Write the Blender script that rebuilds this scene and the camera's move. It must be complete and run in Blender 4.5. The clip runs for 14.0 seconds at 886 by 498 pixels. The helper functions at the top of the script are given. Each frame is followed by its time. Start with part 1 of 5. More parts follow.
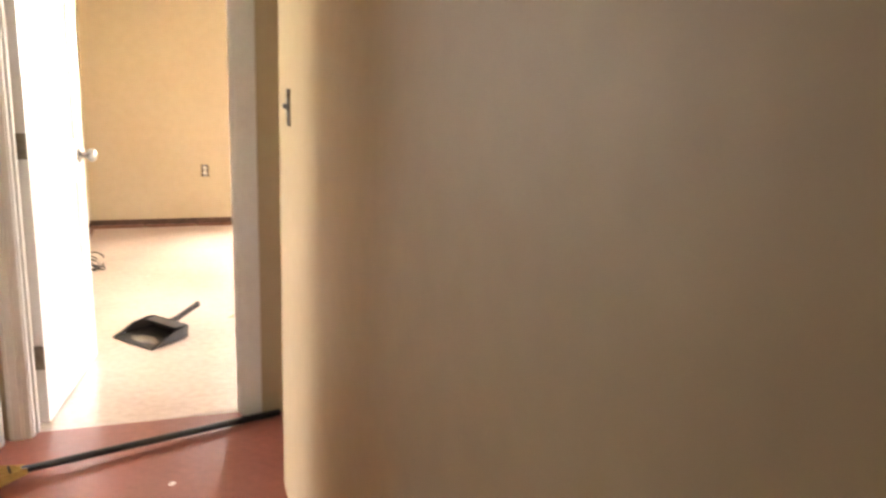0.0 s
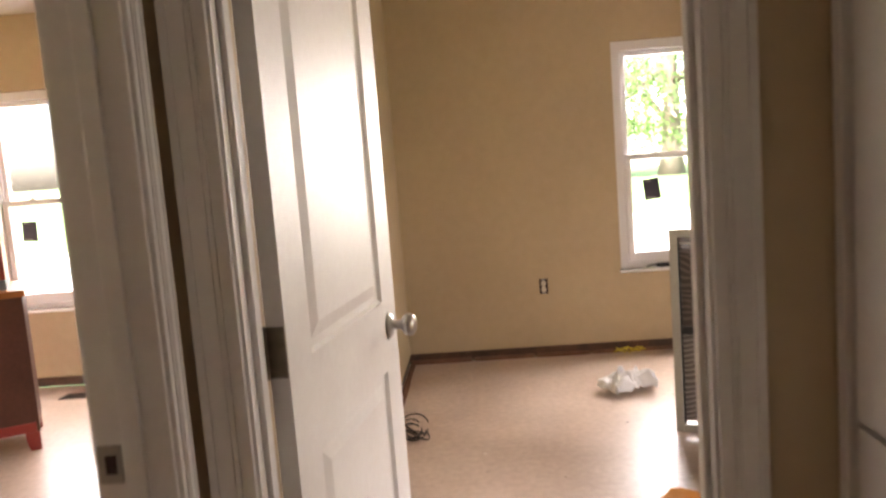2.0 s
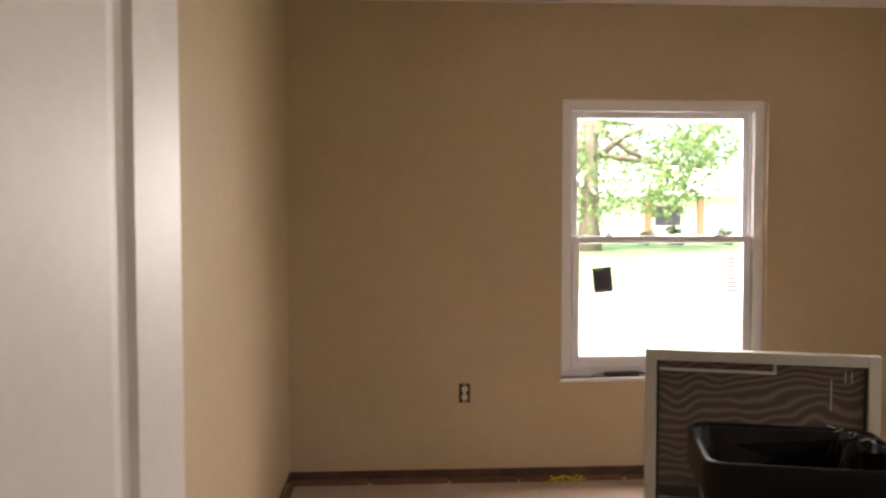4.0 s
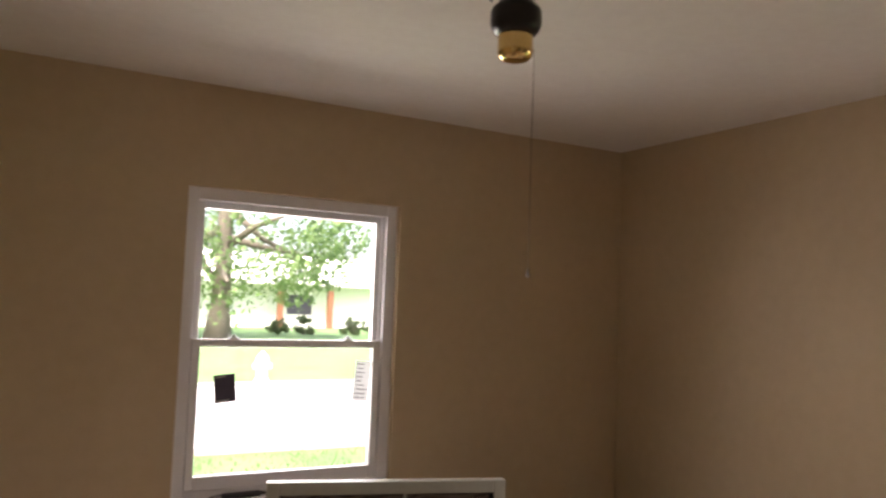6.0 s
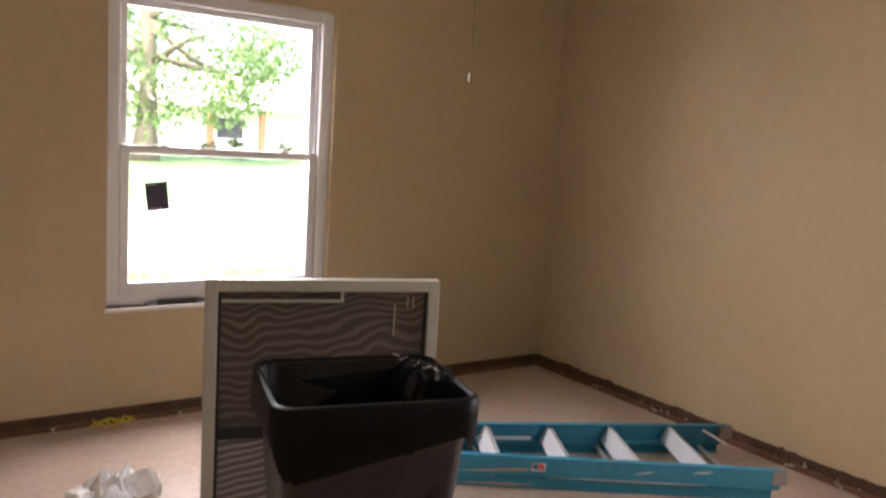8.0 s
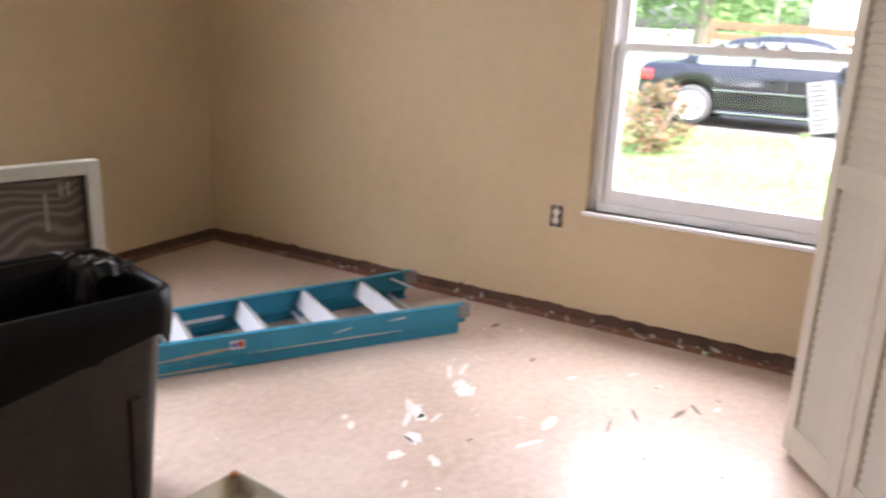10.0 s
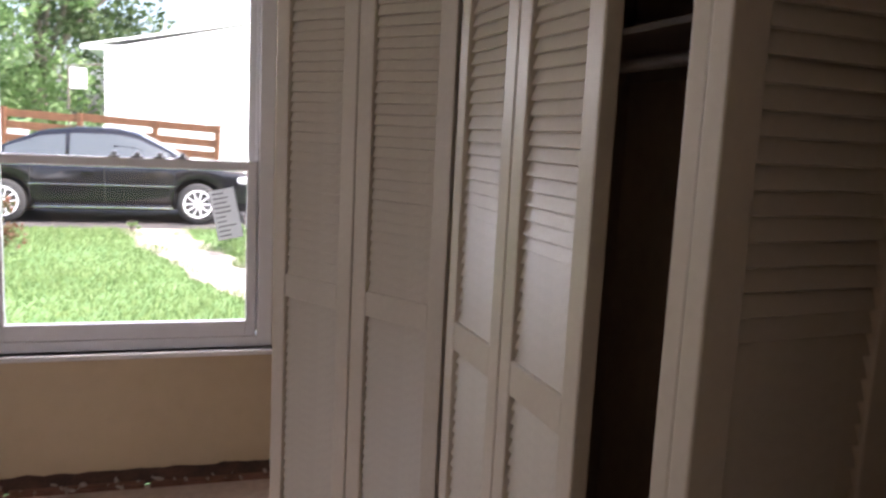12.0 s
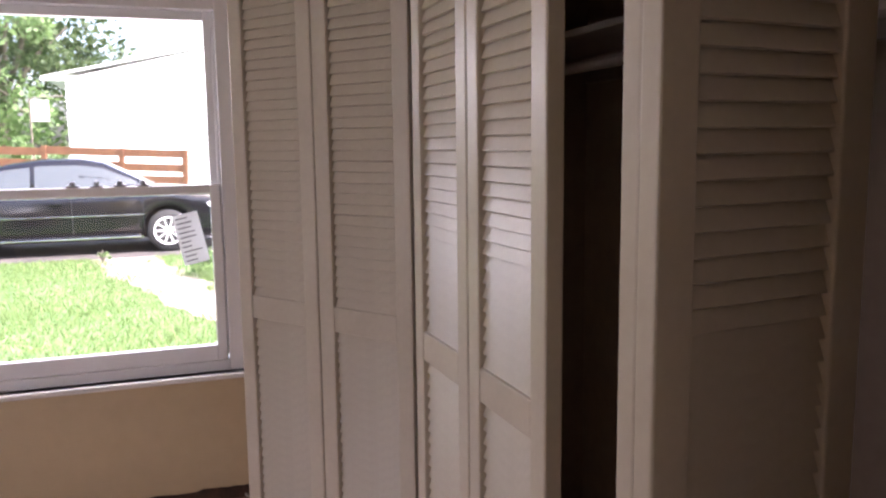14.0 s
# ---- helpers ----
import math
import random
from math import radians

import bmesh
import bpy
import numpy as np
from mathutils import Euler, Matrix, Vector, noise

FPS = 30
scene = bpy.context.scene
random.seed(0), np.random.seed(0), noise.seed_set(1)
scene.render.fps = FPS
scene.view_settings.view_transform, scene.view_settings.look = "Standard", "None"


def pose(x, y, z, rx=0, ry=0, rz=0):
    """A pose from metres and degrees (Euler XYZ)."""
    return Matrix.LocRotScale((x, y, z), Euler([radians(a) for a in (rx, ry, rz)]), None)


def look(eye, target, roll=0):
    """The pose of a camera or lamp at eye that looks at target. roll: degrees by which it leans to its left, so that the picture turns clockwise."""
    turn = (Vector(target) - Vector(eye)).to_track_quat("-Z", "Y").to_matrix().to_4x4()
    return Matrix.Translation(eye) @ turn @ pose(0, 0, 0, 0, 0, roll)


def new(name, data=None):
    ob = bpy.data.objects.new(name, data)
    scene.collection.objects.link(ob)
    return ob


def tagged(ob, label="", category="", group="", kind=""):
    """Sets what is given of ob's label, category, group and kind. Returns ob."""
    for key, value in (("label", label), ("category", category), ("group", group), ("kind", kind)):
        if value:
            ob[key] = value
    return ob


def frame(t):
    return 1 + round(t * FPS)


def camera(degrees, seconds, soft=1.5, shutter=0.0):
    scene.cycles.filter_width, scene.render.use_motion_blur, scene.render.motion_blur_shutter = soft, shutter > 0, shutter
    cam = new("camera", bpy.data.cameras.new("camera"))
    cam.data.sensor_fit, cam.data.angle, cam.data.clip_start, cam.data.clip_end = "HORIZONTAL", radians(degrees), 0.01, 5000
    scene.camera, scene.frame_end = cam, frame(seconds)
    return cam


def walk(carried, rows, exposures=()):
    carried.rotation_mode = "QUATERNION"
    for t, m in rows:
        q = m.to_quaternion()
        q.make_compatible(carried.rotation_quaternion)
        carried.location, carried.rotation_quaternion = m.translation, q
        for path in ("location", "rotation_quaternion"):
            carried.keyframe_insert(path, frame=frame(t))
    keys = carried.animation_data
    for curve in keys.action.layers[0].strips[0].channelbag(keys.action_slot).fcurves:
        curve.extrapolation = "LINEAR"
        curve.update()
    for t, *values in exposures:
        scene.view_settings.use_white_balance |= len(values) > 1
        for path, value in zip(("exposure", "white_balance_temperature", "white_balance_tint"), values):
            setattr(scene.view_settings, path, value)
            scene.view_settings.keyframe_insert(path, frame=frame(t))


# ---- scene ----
cam = camera(58.5, 14.0, soft=2.4, shutter=0.4)

PATH = [
    (0, (-3.307, -6.791, 1.334), (-2.676, -4.946, 0.892), 1.9),
    (0.5, (-3.302, -6.368, 1.306), (-2.891, -4.452, 0.904), 0.6),
    (1, (-3.316, -5.922, 1.332), (-3.189, -3.962, 0.955), -1.8),
    (1.5, (-3.393, -5.436, 1.351), (-3.468, -3.465, 1.024), -3.7),
    (2, (-3.442, -5.056, 1.342), (-3.548, -3.073, 1.108), -4.4),
    (2.2, (-3.449, -4.879, 1.338), (-3.567, -2.892, 1.14), -4.5),
    (4.3, (-3.416, -3.912, 1.376), (-3.219, -1.923, 1.308), 0.9),
    (4.5, (-3.383, -3.843, 1.376), (-3.106, -1.863, 1.326), 0.9),
    (5, (-3.32, -3.673, 1.374), (-2.804, -1.741, 1.383), 1.3),
    (5.5, (-3.295, -3.583, 1.393), (-2.525, -1.739, 1.476), 2.3),
    (6, (-3.318, -3.691, 1.445), (-2.341, -1.952, 1.592), 2.1),
    (6.5, (-3.344, -3.722, 1.43), (-2.252, -2.054, 1.595), 2.0),
    (7, (-3.365, -3.737, 1.396), (-2.237, -2.087, 1.474), 2.8),
    (7.2, (-3.371, -3.734, 1.391), (-2.239, -2.086, 1.398), 3.0),
    (9.3, (-3.233, -3.603, 1.339), (-2.001, -2.149, 0.731), 0.6),
    (9.5, (-3.271, -3.601, 1.343), (-1.903, -2.267, 0.75), 0.9),
    (10, (-3.263, -3.532, 1.331), (-1.609, -2.558, 0.769), 2.1),
    (10.5, (-3.127, -3.433, 1.316), (-1.281, -2.877, 0.785), 2.4),
    (11, (-3.016, -3.336, 1.328), (-1.073, -3.229, 0.864), 3.3),
    (11.5, (-3.044, -3.214, 1.375), (-1.106, -3.54, 1.006), 3.6),
    (12, (-3.097, -3.118, 1.405), (-1.206, -3.705, 1.115), 2.8),
    (12.5, (-3.103, -3.107, 1.417), (-1.239, -3.8, 1.208), 3.6),
    (13, (-3.087, -3.123, 1.417), (-1.218, -3.804, 1.203), 2.1),
    (13.5, (-3.087, -3.135, 1.41), (-1.215, -3.8, 1.174), 0.6),
    (14, (-3.099, -3.152, 1.404), (-1.223, -3.793, 1.139), -0.7),
]
EXPOSURES = [(0.0, 5.2, 7050, 18), (0.5, 4.9, 7050, 18), (1.0, 4.3, 7050, 20), (1.5, 3.5, 7100, 21), (2.2, 3.45, 7150, 23), (4.3, 2.6, 7050, 24), (5.5, 2.1, 6950, 23),
             (7.2, 2.5, 6800, 24), (9.3, 3.3, 6250, 19), (10.0, 3.4, 6100, 20), (10.6, 2.5, 6150, 26), (12.0, 1.9, 6200, 26), (13.0, 2.15, 6250, 31), (14.0, 2.3, 6250, 32)]
walk(cam, [(t, look(eye, target, roll)) for t, eye, target, roll in PATH], EXPOSURES)

# world and sun: bright haze
world = bpy.data.worlds.new("sky")
scene.world = world
world.use_nodes = True
wn, wl = world.node_tree.nodes, world.node_tree.links
sky = wn.new("ShaderNodeTexSky")
sky.sky_type, sky.sun_disc, sky.sun_elevation, sky.sun_rotation = "NISHITA", False, radians(52), radians(215)
sky.dust_density, sky.air_density = 5.0, 1.0
wl.new(sky.outputs[0], wn["Background"].inputs[0])
wn["Background"].inputs[1].default_value = 0.20
sun = new("sun", bpy.data.lights.new("sun", "SUN"))
sun.data.energy, sun.data.angle, sun.data.color = 5.0, radians(12), (1.0, 0.96, 0.9)
sun.matrix_world = look((0, 0, 30), (13.4, 19.2, 0))


def sky_lamp(at, target, w, h, power):
    """An added lamp outside a window, standing in for the sky's light."""
    ob = new("sky_lamp", bpy.data.lights.new("sky_lamp", "AREA"))
    ob.data.shape, ob.data.size, ob.data.size_y, ob.data.energy = "RECTANGLE", w, h, power
    ob.data.color = (1.0, 0.98, 0.95)
    ob.matrix_world = look(at, target)
    return ob


sky_lamp((-2.04, 0.62, 1.70), (-2.04, -1.3, 0.60), 1.9, 1.5, 27.0)
sky_lamp((0.75, -2.86, 2.05), (-0.9, -2.86, 0.20), 1.7, 1.4, 25.0)
sky_lamp((-6.15, 0.60, 1.75), (-5.9, -1.2, 0.4), 1.8, 1.5, 22.0)
# lamp at an unseen west opening, added to brighten the hall
sky_lamp((-8.9, -3.3, 1.9), (-5.0, -3.7, 0.3), 1.8, 1.4, 7.0)

# room plan
RW, RS, RH = -3.975, -3.755, 2.44     # west wall, south wall (room face), ceiling
HS = -3.85                            # south wall, hall face
HE, HW = -3.015, -3.935                 # hall walls
WZ0, WZ1 = 0.530, 1.962               # window opening heights
W1 = (-2.583, -1.506)                 # north window, x
W2 = (-3.392, -2.333)                 # east window, y
W3 = (-6.67, -5.63)                   # window of the side room, x
DX0, DX1, DZ = -3.828, -3.106, 2.03   # bedroom doorway


def mat(name, col, rough=0.5, metal=0.0, col2=None, scale=6.0, bump=0.0, bscale=200.0, spec=0.5, detail=5.0, fine=None):
    """A surface with two scales of variation in colour, and a fine relief."""
    m = bpy.data.materials.new(name)
    m.use_nodes = True
    n, l = m.node_tree.nodes, m.node_tree.links
    b = n["Principled BSDF"]
    b.inputs["Roughness"].default_value, b.inputs["Metallic"].default_value = rough, metal
    b.inputs["Specular IOR Level"].default_value = spec
    tc = n.new("ShaderNodeTexCoord")
    if col2:
        a = n.new("ShaderNodeTexNoise")
        a.inputs["Scale"].default_value, a.inputs["Detail"].default_value = scale, detail
        l.new(tc.outputs["Object"], a.inputs["Vector"])
        c = n.new("ShaderNodeTexNoise")
        c.inputs["Scale"].default_value, c.inputs["Detail"].default_value = fine or scale * 12, 3.0
        l.new(tc.outputs["Object"], c.inputs["Vector"])
        mx = n.new("ShaderNodeMath")
        mx.operation = "MULTIPLY_ADD"
        mx.inputs[1].default_value = 0.35
        l.new(c.outputs[0], mx.inputs[0])
        mm = n.new("ShaderNodeMath")
        mm.operation = "MULTIPLY"
        mm.inputs[1].default_value = 0.65
        l.new(a.outputs[0], mm.inputs[0])
        l.new(mm.outputs[0], mx.inputs[2])
        r = n.new("ShaderNodeValToRGB")
        r.color_ramp.elements[0].position, r.color_ramp.elements[1].position = 0.36, 0.64
        r.color_ramp.elements[0].color, r.color_ramp.elements[1].color = (*col, 1), (*col2, 1)
        l.new(mx.outputs[0], r.inputs[0])
        l.new(r.outputs[0], b.inputs["Base Color"])
    else:
        b.inputs["Base Color"].default_value = (*col, 1)
    if bump:
        t = n.new("ShaderNodeTexNoise")
        t.inputs["Scale"].default_value, t.inputs["Detail"].default_value = bscale, 4.0
        l.new(tc.outputs["Object"], t.inputs["Vector"])
        bp = n.new("ShaderNodeBump")
        bp.inputs["Strength"].default_value, bp.inputs["Distance"].default_value = bump, 0.004
        l.new(t.outputs[0], bp.inputs["Height"])
        l.new(bp.outputs[0], b.inputs["Normal"])
    return m


def box(bm, x0, x1, y0, y1, z0, z1, bevel=0.0, m=None):
    """Adds a box to bm, its edges bevelled, moved by m."""
    vs = [bm.verts.new((x, y, z)) for x in (x0, x1) for y in (y0, y1) for z in (z0, z1)]
    fs = [bm.faces.new([vs[i] for i in f]) for f in ((0, 1, 3, 2), (4, 6, 7, 5), (0, 4, 5, 1), (2, 3, 7, 6), (0, 2, 6, 4), (1, 5, 7, 3))]
    es = list({e for f in fs for e in f.edges})
    if bevel:
        r = bmesh.ops.bevel(bm, geom=es, offset=bevel, segments=2, affect="EDGES", profile=0.5, clamp_overlap=True)
        vs = list({v for f in r["faces"] for v in f.verts} | {v for v in vs if v.is_valid})
    if m is not None:
        bmesh.ops.transform(bm, matrix=m, verts=vs)
    return bm


def lathe(bm, profile, n=24, m=None):
    """Turns a profile of (radius, z) about z."""
    rings = [[bm.verts.new((r * math.cos(2 * math.pi * i / n), r * math.sin(2 * math.pi * i / n), z)) for i in range(n)] for r, z in profile]
    for a, b in zip(rings, rings[1:]):
        for i in range(n):
            bm.faces.new((a[i], a[(i + 1) % n], b[(i + 1) % n], b[i]))
    bm.faces.new(rings[0][::-1])
    bm.faces.new(rings[-1])
    if m is not None:
        bmesh.ops.transform(bm, matrix=m, verts=[v for r in rings for v in r])
    return bm


def tube(bm, pts, r, n=8):
    """A round rod along points; r is one radius or one for each point."""
    pts = [Vector(p) for p in pts]
    rs = r if isinstance(r, (list, tuple)) else [r] * len(pts)
    rings = []
    for i, p in enumerate(pts):
        d = (pts[min(i + 1, len(pts) - 1)] - pts[max(i - 1, 0)]).normalized()
        u = d.orthogonal().normalized() if i == 0 else (u - d * u.dot(d)).normalized()
        w = d.cross(u)
        rings.append([bm.verts.new(p + (u * math.cos(2 * math.pi * k / n) + w * math.sin(2 * math.pi * k / n)) * rs[i]) for k in range(n)])
    for a, b in zip(rings, rings[1:]):
        for k in range(n):
            bm.faces.new((a[k], a[(k + 1) % n], b[(k + 1) % n], b[k]))
    bm.faces.new(rings[0][::-1])
    bm.faces.new(rings[-1])
    return bm


def part(name, bm, material, parent=None, label="", smooth=False, kind=""):
    """Links bm as one mesh object, under a thing if one is given."""
    me = bpy.data.meshes.new(name)
    bmesh.ops.recalc_face_normals(bm, faces=bm.faces)
    if smooth:
        for f in bm.faces:
            f.smooth = True
    bm.to_mesh(me)
    bm.free()
    me.materials.append(material)
    ob = new(name, me)
    if parent:
        ob.parent = parent
    return tagged(ob, label, kind=kind)


def thing(name, m=None, label="", category="", group="", kind=""):
    ob = new(name)
    ob.empty_display_size = 0.1
    if m is not None:
        ob.matrix_world = m
    return tagged(ob, label, category, group, kind)


B = bmesh.new

# materials
PAINT = mat("tan wall paint", (0.49, 0.38, 0.234), 0.62, col2=(0.55, 0.433, 0.275), scale=1.3, bump=0.12, bscale=90)
CEIL = mat("white ceiling paint", (0.74, 0.70, 0.64), 0.9, col2=(0.80, 0.77, 0.71), scale=1.5, bump=0.35, bscale=120)
SUBFLOOR = mat("bare particle board", (0.43, 0.325, 0.255), 0.32, col2=(0.63, 0.51, 0.43), scale=1.5, bump=0.02, bscale=160, fine=30, detail=5.0)
REDFLOOR = mat("red wood floor", (0.22, 0.07, 0.05), 0.35, col2=(0.32, 0.11, 0.08), scale=3, bump=0.05)
TRIM = mat("white trim paint", (0.74, 0.71, 0.68), 0.42, col2=(0.80, 0.78, 0.75), scale=4)
VINYL = mat("white vinyl", (0.78, 0.77, 0.78), 0.35, col2=(0.82, 0.81, 0.82), scale=3)


def slab(name, boxes, material, label="", kind="structure"):
    bm = B()
    for b in boxes:
        box(bm, *b)
    return tagged(part(name, bm, material), label, kind=kind)


def wall_with_holes(name, axis, a0, a1, lo, hi, holes, material, z1=RH, z0=0.0, label=""):
    """A wall along x or y from a0 to a1, from lo to hi across, with holes (b0, b1, z0, z1)."""
    bs, at = [], a0
    for b0, b1, h0, h1 in sorted(holes):
        bs += [(at, b0, z0, z1)] if b0 > at else []
        bs += [(b0, b1, z0, h0)] if h0 > z0 else []
        bs += [(b0, b1, h1, z1)] if h1 < z1 else []
        at = b1
    bs += [(at, a1, z0, z1)] if a1 > at else []
    bm = B()
    for b0, b1, h0, h1 in bs:
        if axis == "x":
            box(bm, b0, b1, lo, hi, h0, h1)
        else:
            box(bm, lo, hi, b0, b1, h0, h1)
    bmesh.ops.remove_doubles(bm, verts=bm.verts, dist=1e-5)
    seen, dead = {}, []
    for f in bm.faces:
        k = tuple(sorted(v.index for v in f.verts))
        if k in seen:
            dead += [f, seen[k]]
        seen[k] = f
    bmesh.ops.delete(bm, geom=list(set(dead)), context="FACES_ONLY")
    return tagged(part(name, bm, material), label, kind="structure")


WEST = -8.2                           # far side of the side room
SOUTH = -8.6                          # end of the hall
BZ = 0.064                            # the plaster stops here above the floor
CX0, CX1, CZ = -2.69, -0.62, 2.05     # closet opening
HD0, HD1 = -4.69, -3.925               # doorway to the side room, y
LC0 = -4.42                           # recess with the linen cupboard, y
PLATE = mat("old wood sill plate", (0.045, 0.025, 0.018), 0.7, col2=(0.14, 0.065, 0.04), scale=9, bump=0.4, bscale=60)
STRIP = mat("reddish wood strip", (0.13, 0.055, 0.03), 0.6, col2=(0.24, 0.11, 0.07), scale=12, bump=0.3, bscale=80)
# the closet's inner shade is put into this wall colour
SHADEPAINT = mat("closet paint with shade in it", (0.15, 0.105, 0.07), 0.8, col2=(0.19, 0.135, 0.09), scale=2)
wall_with_holes("wall_north", "x", WEST - 0.2, 0.0, 0.0, 0.18, [(*W1, WZ0, WZ1), (*W3, WZ0, WZ1)], PAINT, z0=BZ, label="tan painted plaster wall with window openings")
wall_with_holes("wall_east", "y", -4.7, 0.18, 0.0, 0.18, [(*W2, WZ0, WZ1)], PAINT, z0=BZ, label="tan painted plaster wall with a window opening")
wall_with_holes("wall_west", "y", HS, 0.0, RW - 0.115, RW, [], PAINT, z0=BZ, label="tan painted plaster partition wall")
wall_with_holes("wall_south", "x", RW, 0.0, HS, RS, [(DX0 - 0.02, DX1 + 0.02, 0, DZ + 0.02), (CX0, CX1, 0, CZ)], PAINT, label="tan painted wall with doorway and closet opening")
slab("wall_closet_back", [(HE + 0.12, 0.0, -4.72, -4.60, 0, RH)], SHADEPAINT, "closet wall with its shade put into the paint")
slab("wall_closet_west", [(HE + 0.20, HE + 0.29, -4.60, HS, 0, RH)], SHADEPAINT, "closet wall with its shade put into the paint")
slab("wall_closet_east", [(-0.5, -0.4, -4.6, HS, 0, RH)], SHADEPAINT, "closet wall with its shade put into the paint")
wall_with_holes("wall_hall_west", "y", SOUTH, HS, HW - 0.115, HW, [(HD0 - 0.02, HD1 + 0.02, 0, DZ + 0.02)], PAINT, label="tan painted hall wall with a doorway")
slab("wall_hall_east", [(HE, HE + 0.11, SOUTH, LC0, 0, RH), (HE, HE + 0.11, LC0, HS, 2.1, RH)], PAINT, "tan painted hall wall beside a cupboard recess")
# the opening here is made up, to let the west lamp in
wall_with_holes("wall_side", "y", SOUTH, 0.0, WEST - 0.2, WEST, [(-4.1, -2.5, 0.6, 1.95)], PAINT, label="tan painted side room wall with an added unseen opening")
slab("wall_end", [(WEST - 0.2, 0.18, SOUTH - 0.12, SOUTH, 0, RH)], PAINT, "tan painted end wall")
slab("ceiling", [(WEST - 0.2, 0.18, SOUTH - 0.12, 0.18, RH, RH + 0.12)], CEIL, "white painted textured ceiling", )
slab("floor", [(RW - 0.05, 0.0, -3.815, 0, -0.1, 0.0), (HE + 0.11, 0, -4.7, -3.815, -0.1, 0.0)], SUBFLOOR, "bare particle board subfloor with paint stains")
slab("floor_side", [(WEST, HW - 0.115, SOUTH, 0, -0.1, 0.0)], SUBFLOOR, "bare pale subfloor of the side room")
slab("floor_hall", [(HW - 0.115, HE + 0.11, SOUTH, -3.815, -0.1, 0.0)], REDFLOOR, "worn red wooden hall floor")
slab("trim_plate_north", [(WEST, 0.03, 0.012, 0.12, 0.0, BZ)], PLATE, "dark wooden sill plate bared below the plaster")
slab("trim_plate_east", [(0.012, 0.12, -4.6, 0.0, 0.0, BZ)], PLATE, "dark wooden sill plate bared below the plaster")
slab("trim_plate_west", [(RW - 0.1, RW - 0.012, HS, 0.0, 0.0, BZ)], PLATE, "dark wooden sill plate bared below the plaster")


def nailing_strip(name, p, q, w, seed):
    """A worn low strip along the foot of a wall, in uneven lengths."""
    rnd = random.Random(seed)
    p, q = Vector(p), Vector(q)
    d = (q - p).normalized()
    n = Vector((-d.y, d.x, 0))
    bm, at, total = B(), 0.0, (q - p).length
    while at < total:
        step = min(rnd.uniform(0.35, 0.8), total - at)
        for k, (o, h) in enumerate(((0.004, 0.020), (w * 0.55, 0.012))):
            a, b = p + d * (at + 0.004), p + d * (at + step - rnd.uniform(0.004, 0.02))
            o += rnd.uniform(-0.002, 0.003)
            vs = [bm.verts.new(v) for v in (a + n * o, b + n * o, b + n * (o + w * 0.45), a + n * (o + w * 0.45))]
            f = bm.faces.new(vs)
            r = bmesh.ops.extrude_face_region(bm, geom=[f])
            bmesh.ops.translate(bm, vec=(0, 0, h + rnd.uniform(-0.004, 0.004)), verts=[v for v in r["geom"] if isinstance(v, bmesh.types.BMVert)])
        at += step
    return tagged(part(name, bm, STRIP), "worn reddish wooden strip along the wall's foot", kind="structure")


nailing_strip("trim_strip_north", (0, 0, 0.0), (RW, 0, 0.0), 0.032, 1)
nailing_strip("trim_strip_east", (0, -3.7, 0.0), (0, 0, 0.0), 0.032, 2)
nailing_strip("trim_strip_west", (RW, 0, 0.0), (RW, -3.7, 0.0), 0.03, 3)

# torn lower edge of the plaster, and crumbs in the gap
rnd = random.Random(7)
CRUMB = mat("plaster crumbs", (0.28, 0.23, 0.18), 0.9, col2=(0.60, 0.55, 0.48), scale=30)
bm = B()
for i in range(60):
    y = -rnd.random() ** 0.7 * 3.7 if i % 3 else -rnd.uniform(1.6, 3.5)
    x, z = -rnd.uniform(-0.008, 0.05), 0.024
    if x < -0.02:
        z = 0.02
    s = rnd.uniform(0.003, 0.014)
    bmesh.ops.create_icosphere(bm, subdivisions=1, radius=s, matrix=pose(x, y, z, rnd.uniform(0, 90), rnd.uniform(0, 90), 0) @ Matrix.Diagonal((1, rnd.uniform(0.6, 2.2), 0.6, 1)))
tagged(part("plaster_crumbs", bm, CRUMB), "pale plaster crumbs along the wall's foot", "debris", kind="stuff")
bm = B()
for i in range(46):
    y = -rnd.uniform(0.2, 3.5) if i % 2 else -rnd.uniform(1.7, 3.4)
    w, h = rnd.uniform(0.02, 0.12), rnd.uniform(0.004, 0.016)
    z = BZ - 0.002
    vs = [bm.verts.new((-0.0016, y + w * t, z + h * (0.25 + 0.75 * math.sin(math.pi * t)) * rnd.uniform(0.4, 1))) for t in (0, 0.25, 0.5, 0.75, 1)]
    lo = [bm.verts.new((-0.0016, y + w * t, z)) for t in (1, 0)]
    bm.faces.new(vs + lo)
r = bmesh.ops.extrude_face_region(bm, geom=bm.faces[:])
bmesh.ops.translate(bm, vec=(0.003, 0, 0), verts=[v for v in r["geom"] if isinstance(v, bmesh.types.BMVert)])
tagged(part("torn_plaster_edge", bm, PLATE), "dark torn patches along the plaster's lower edge", "damage", kind="stuff")

# ---- windows ----
SKYGLASS = bpy.data.materials.new("window glass")
SKYGLASS.use_nodes = True
gn, gl = SKYGLASS.node_tree.nodes, SKYGLASS.node_tree.links
gn.remove(gn["Principled BSDF"])
gmix, gtr, ggl, gfr = gn.new("ShaderNodeMixShader"), gn.new("ShaderNodeBsdfTransparent"), gn.new("ShaderNodeBsdfGlossy"), gn.new("ShaderNodeFresnel")
gfr.inputs[0].default_value = 1.45
ggl.inputs["Roughness"].default_value = 0.02
gtr.inputs[0].default_value = (0.96, 0.98, 0.97, 1)
gl.new(gfr.outputs[0], gmix.inputs[0])
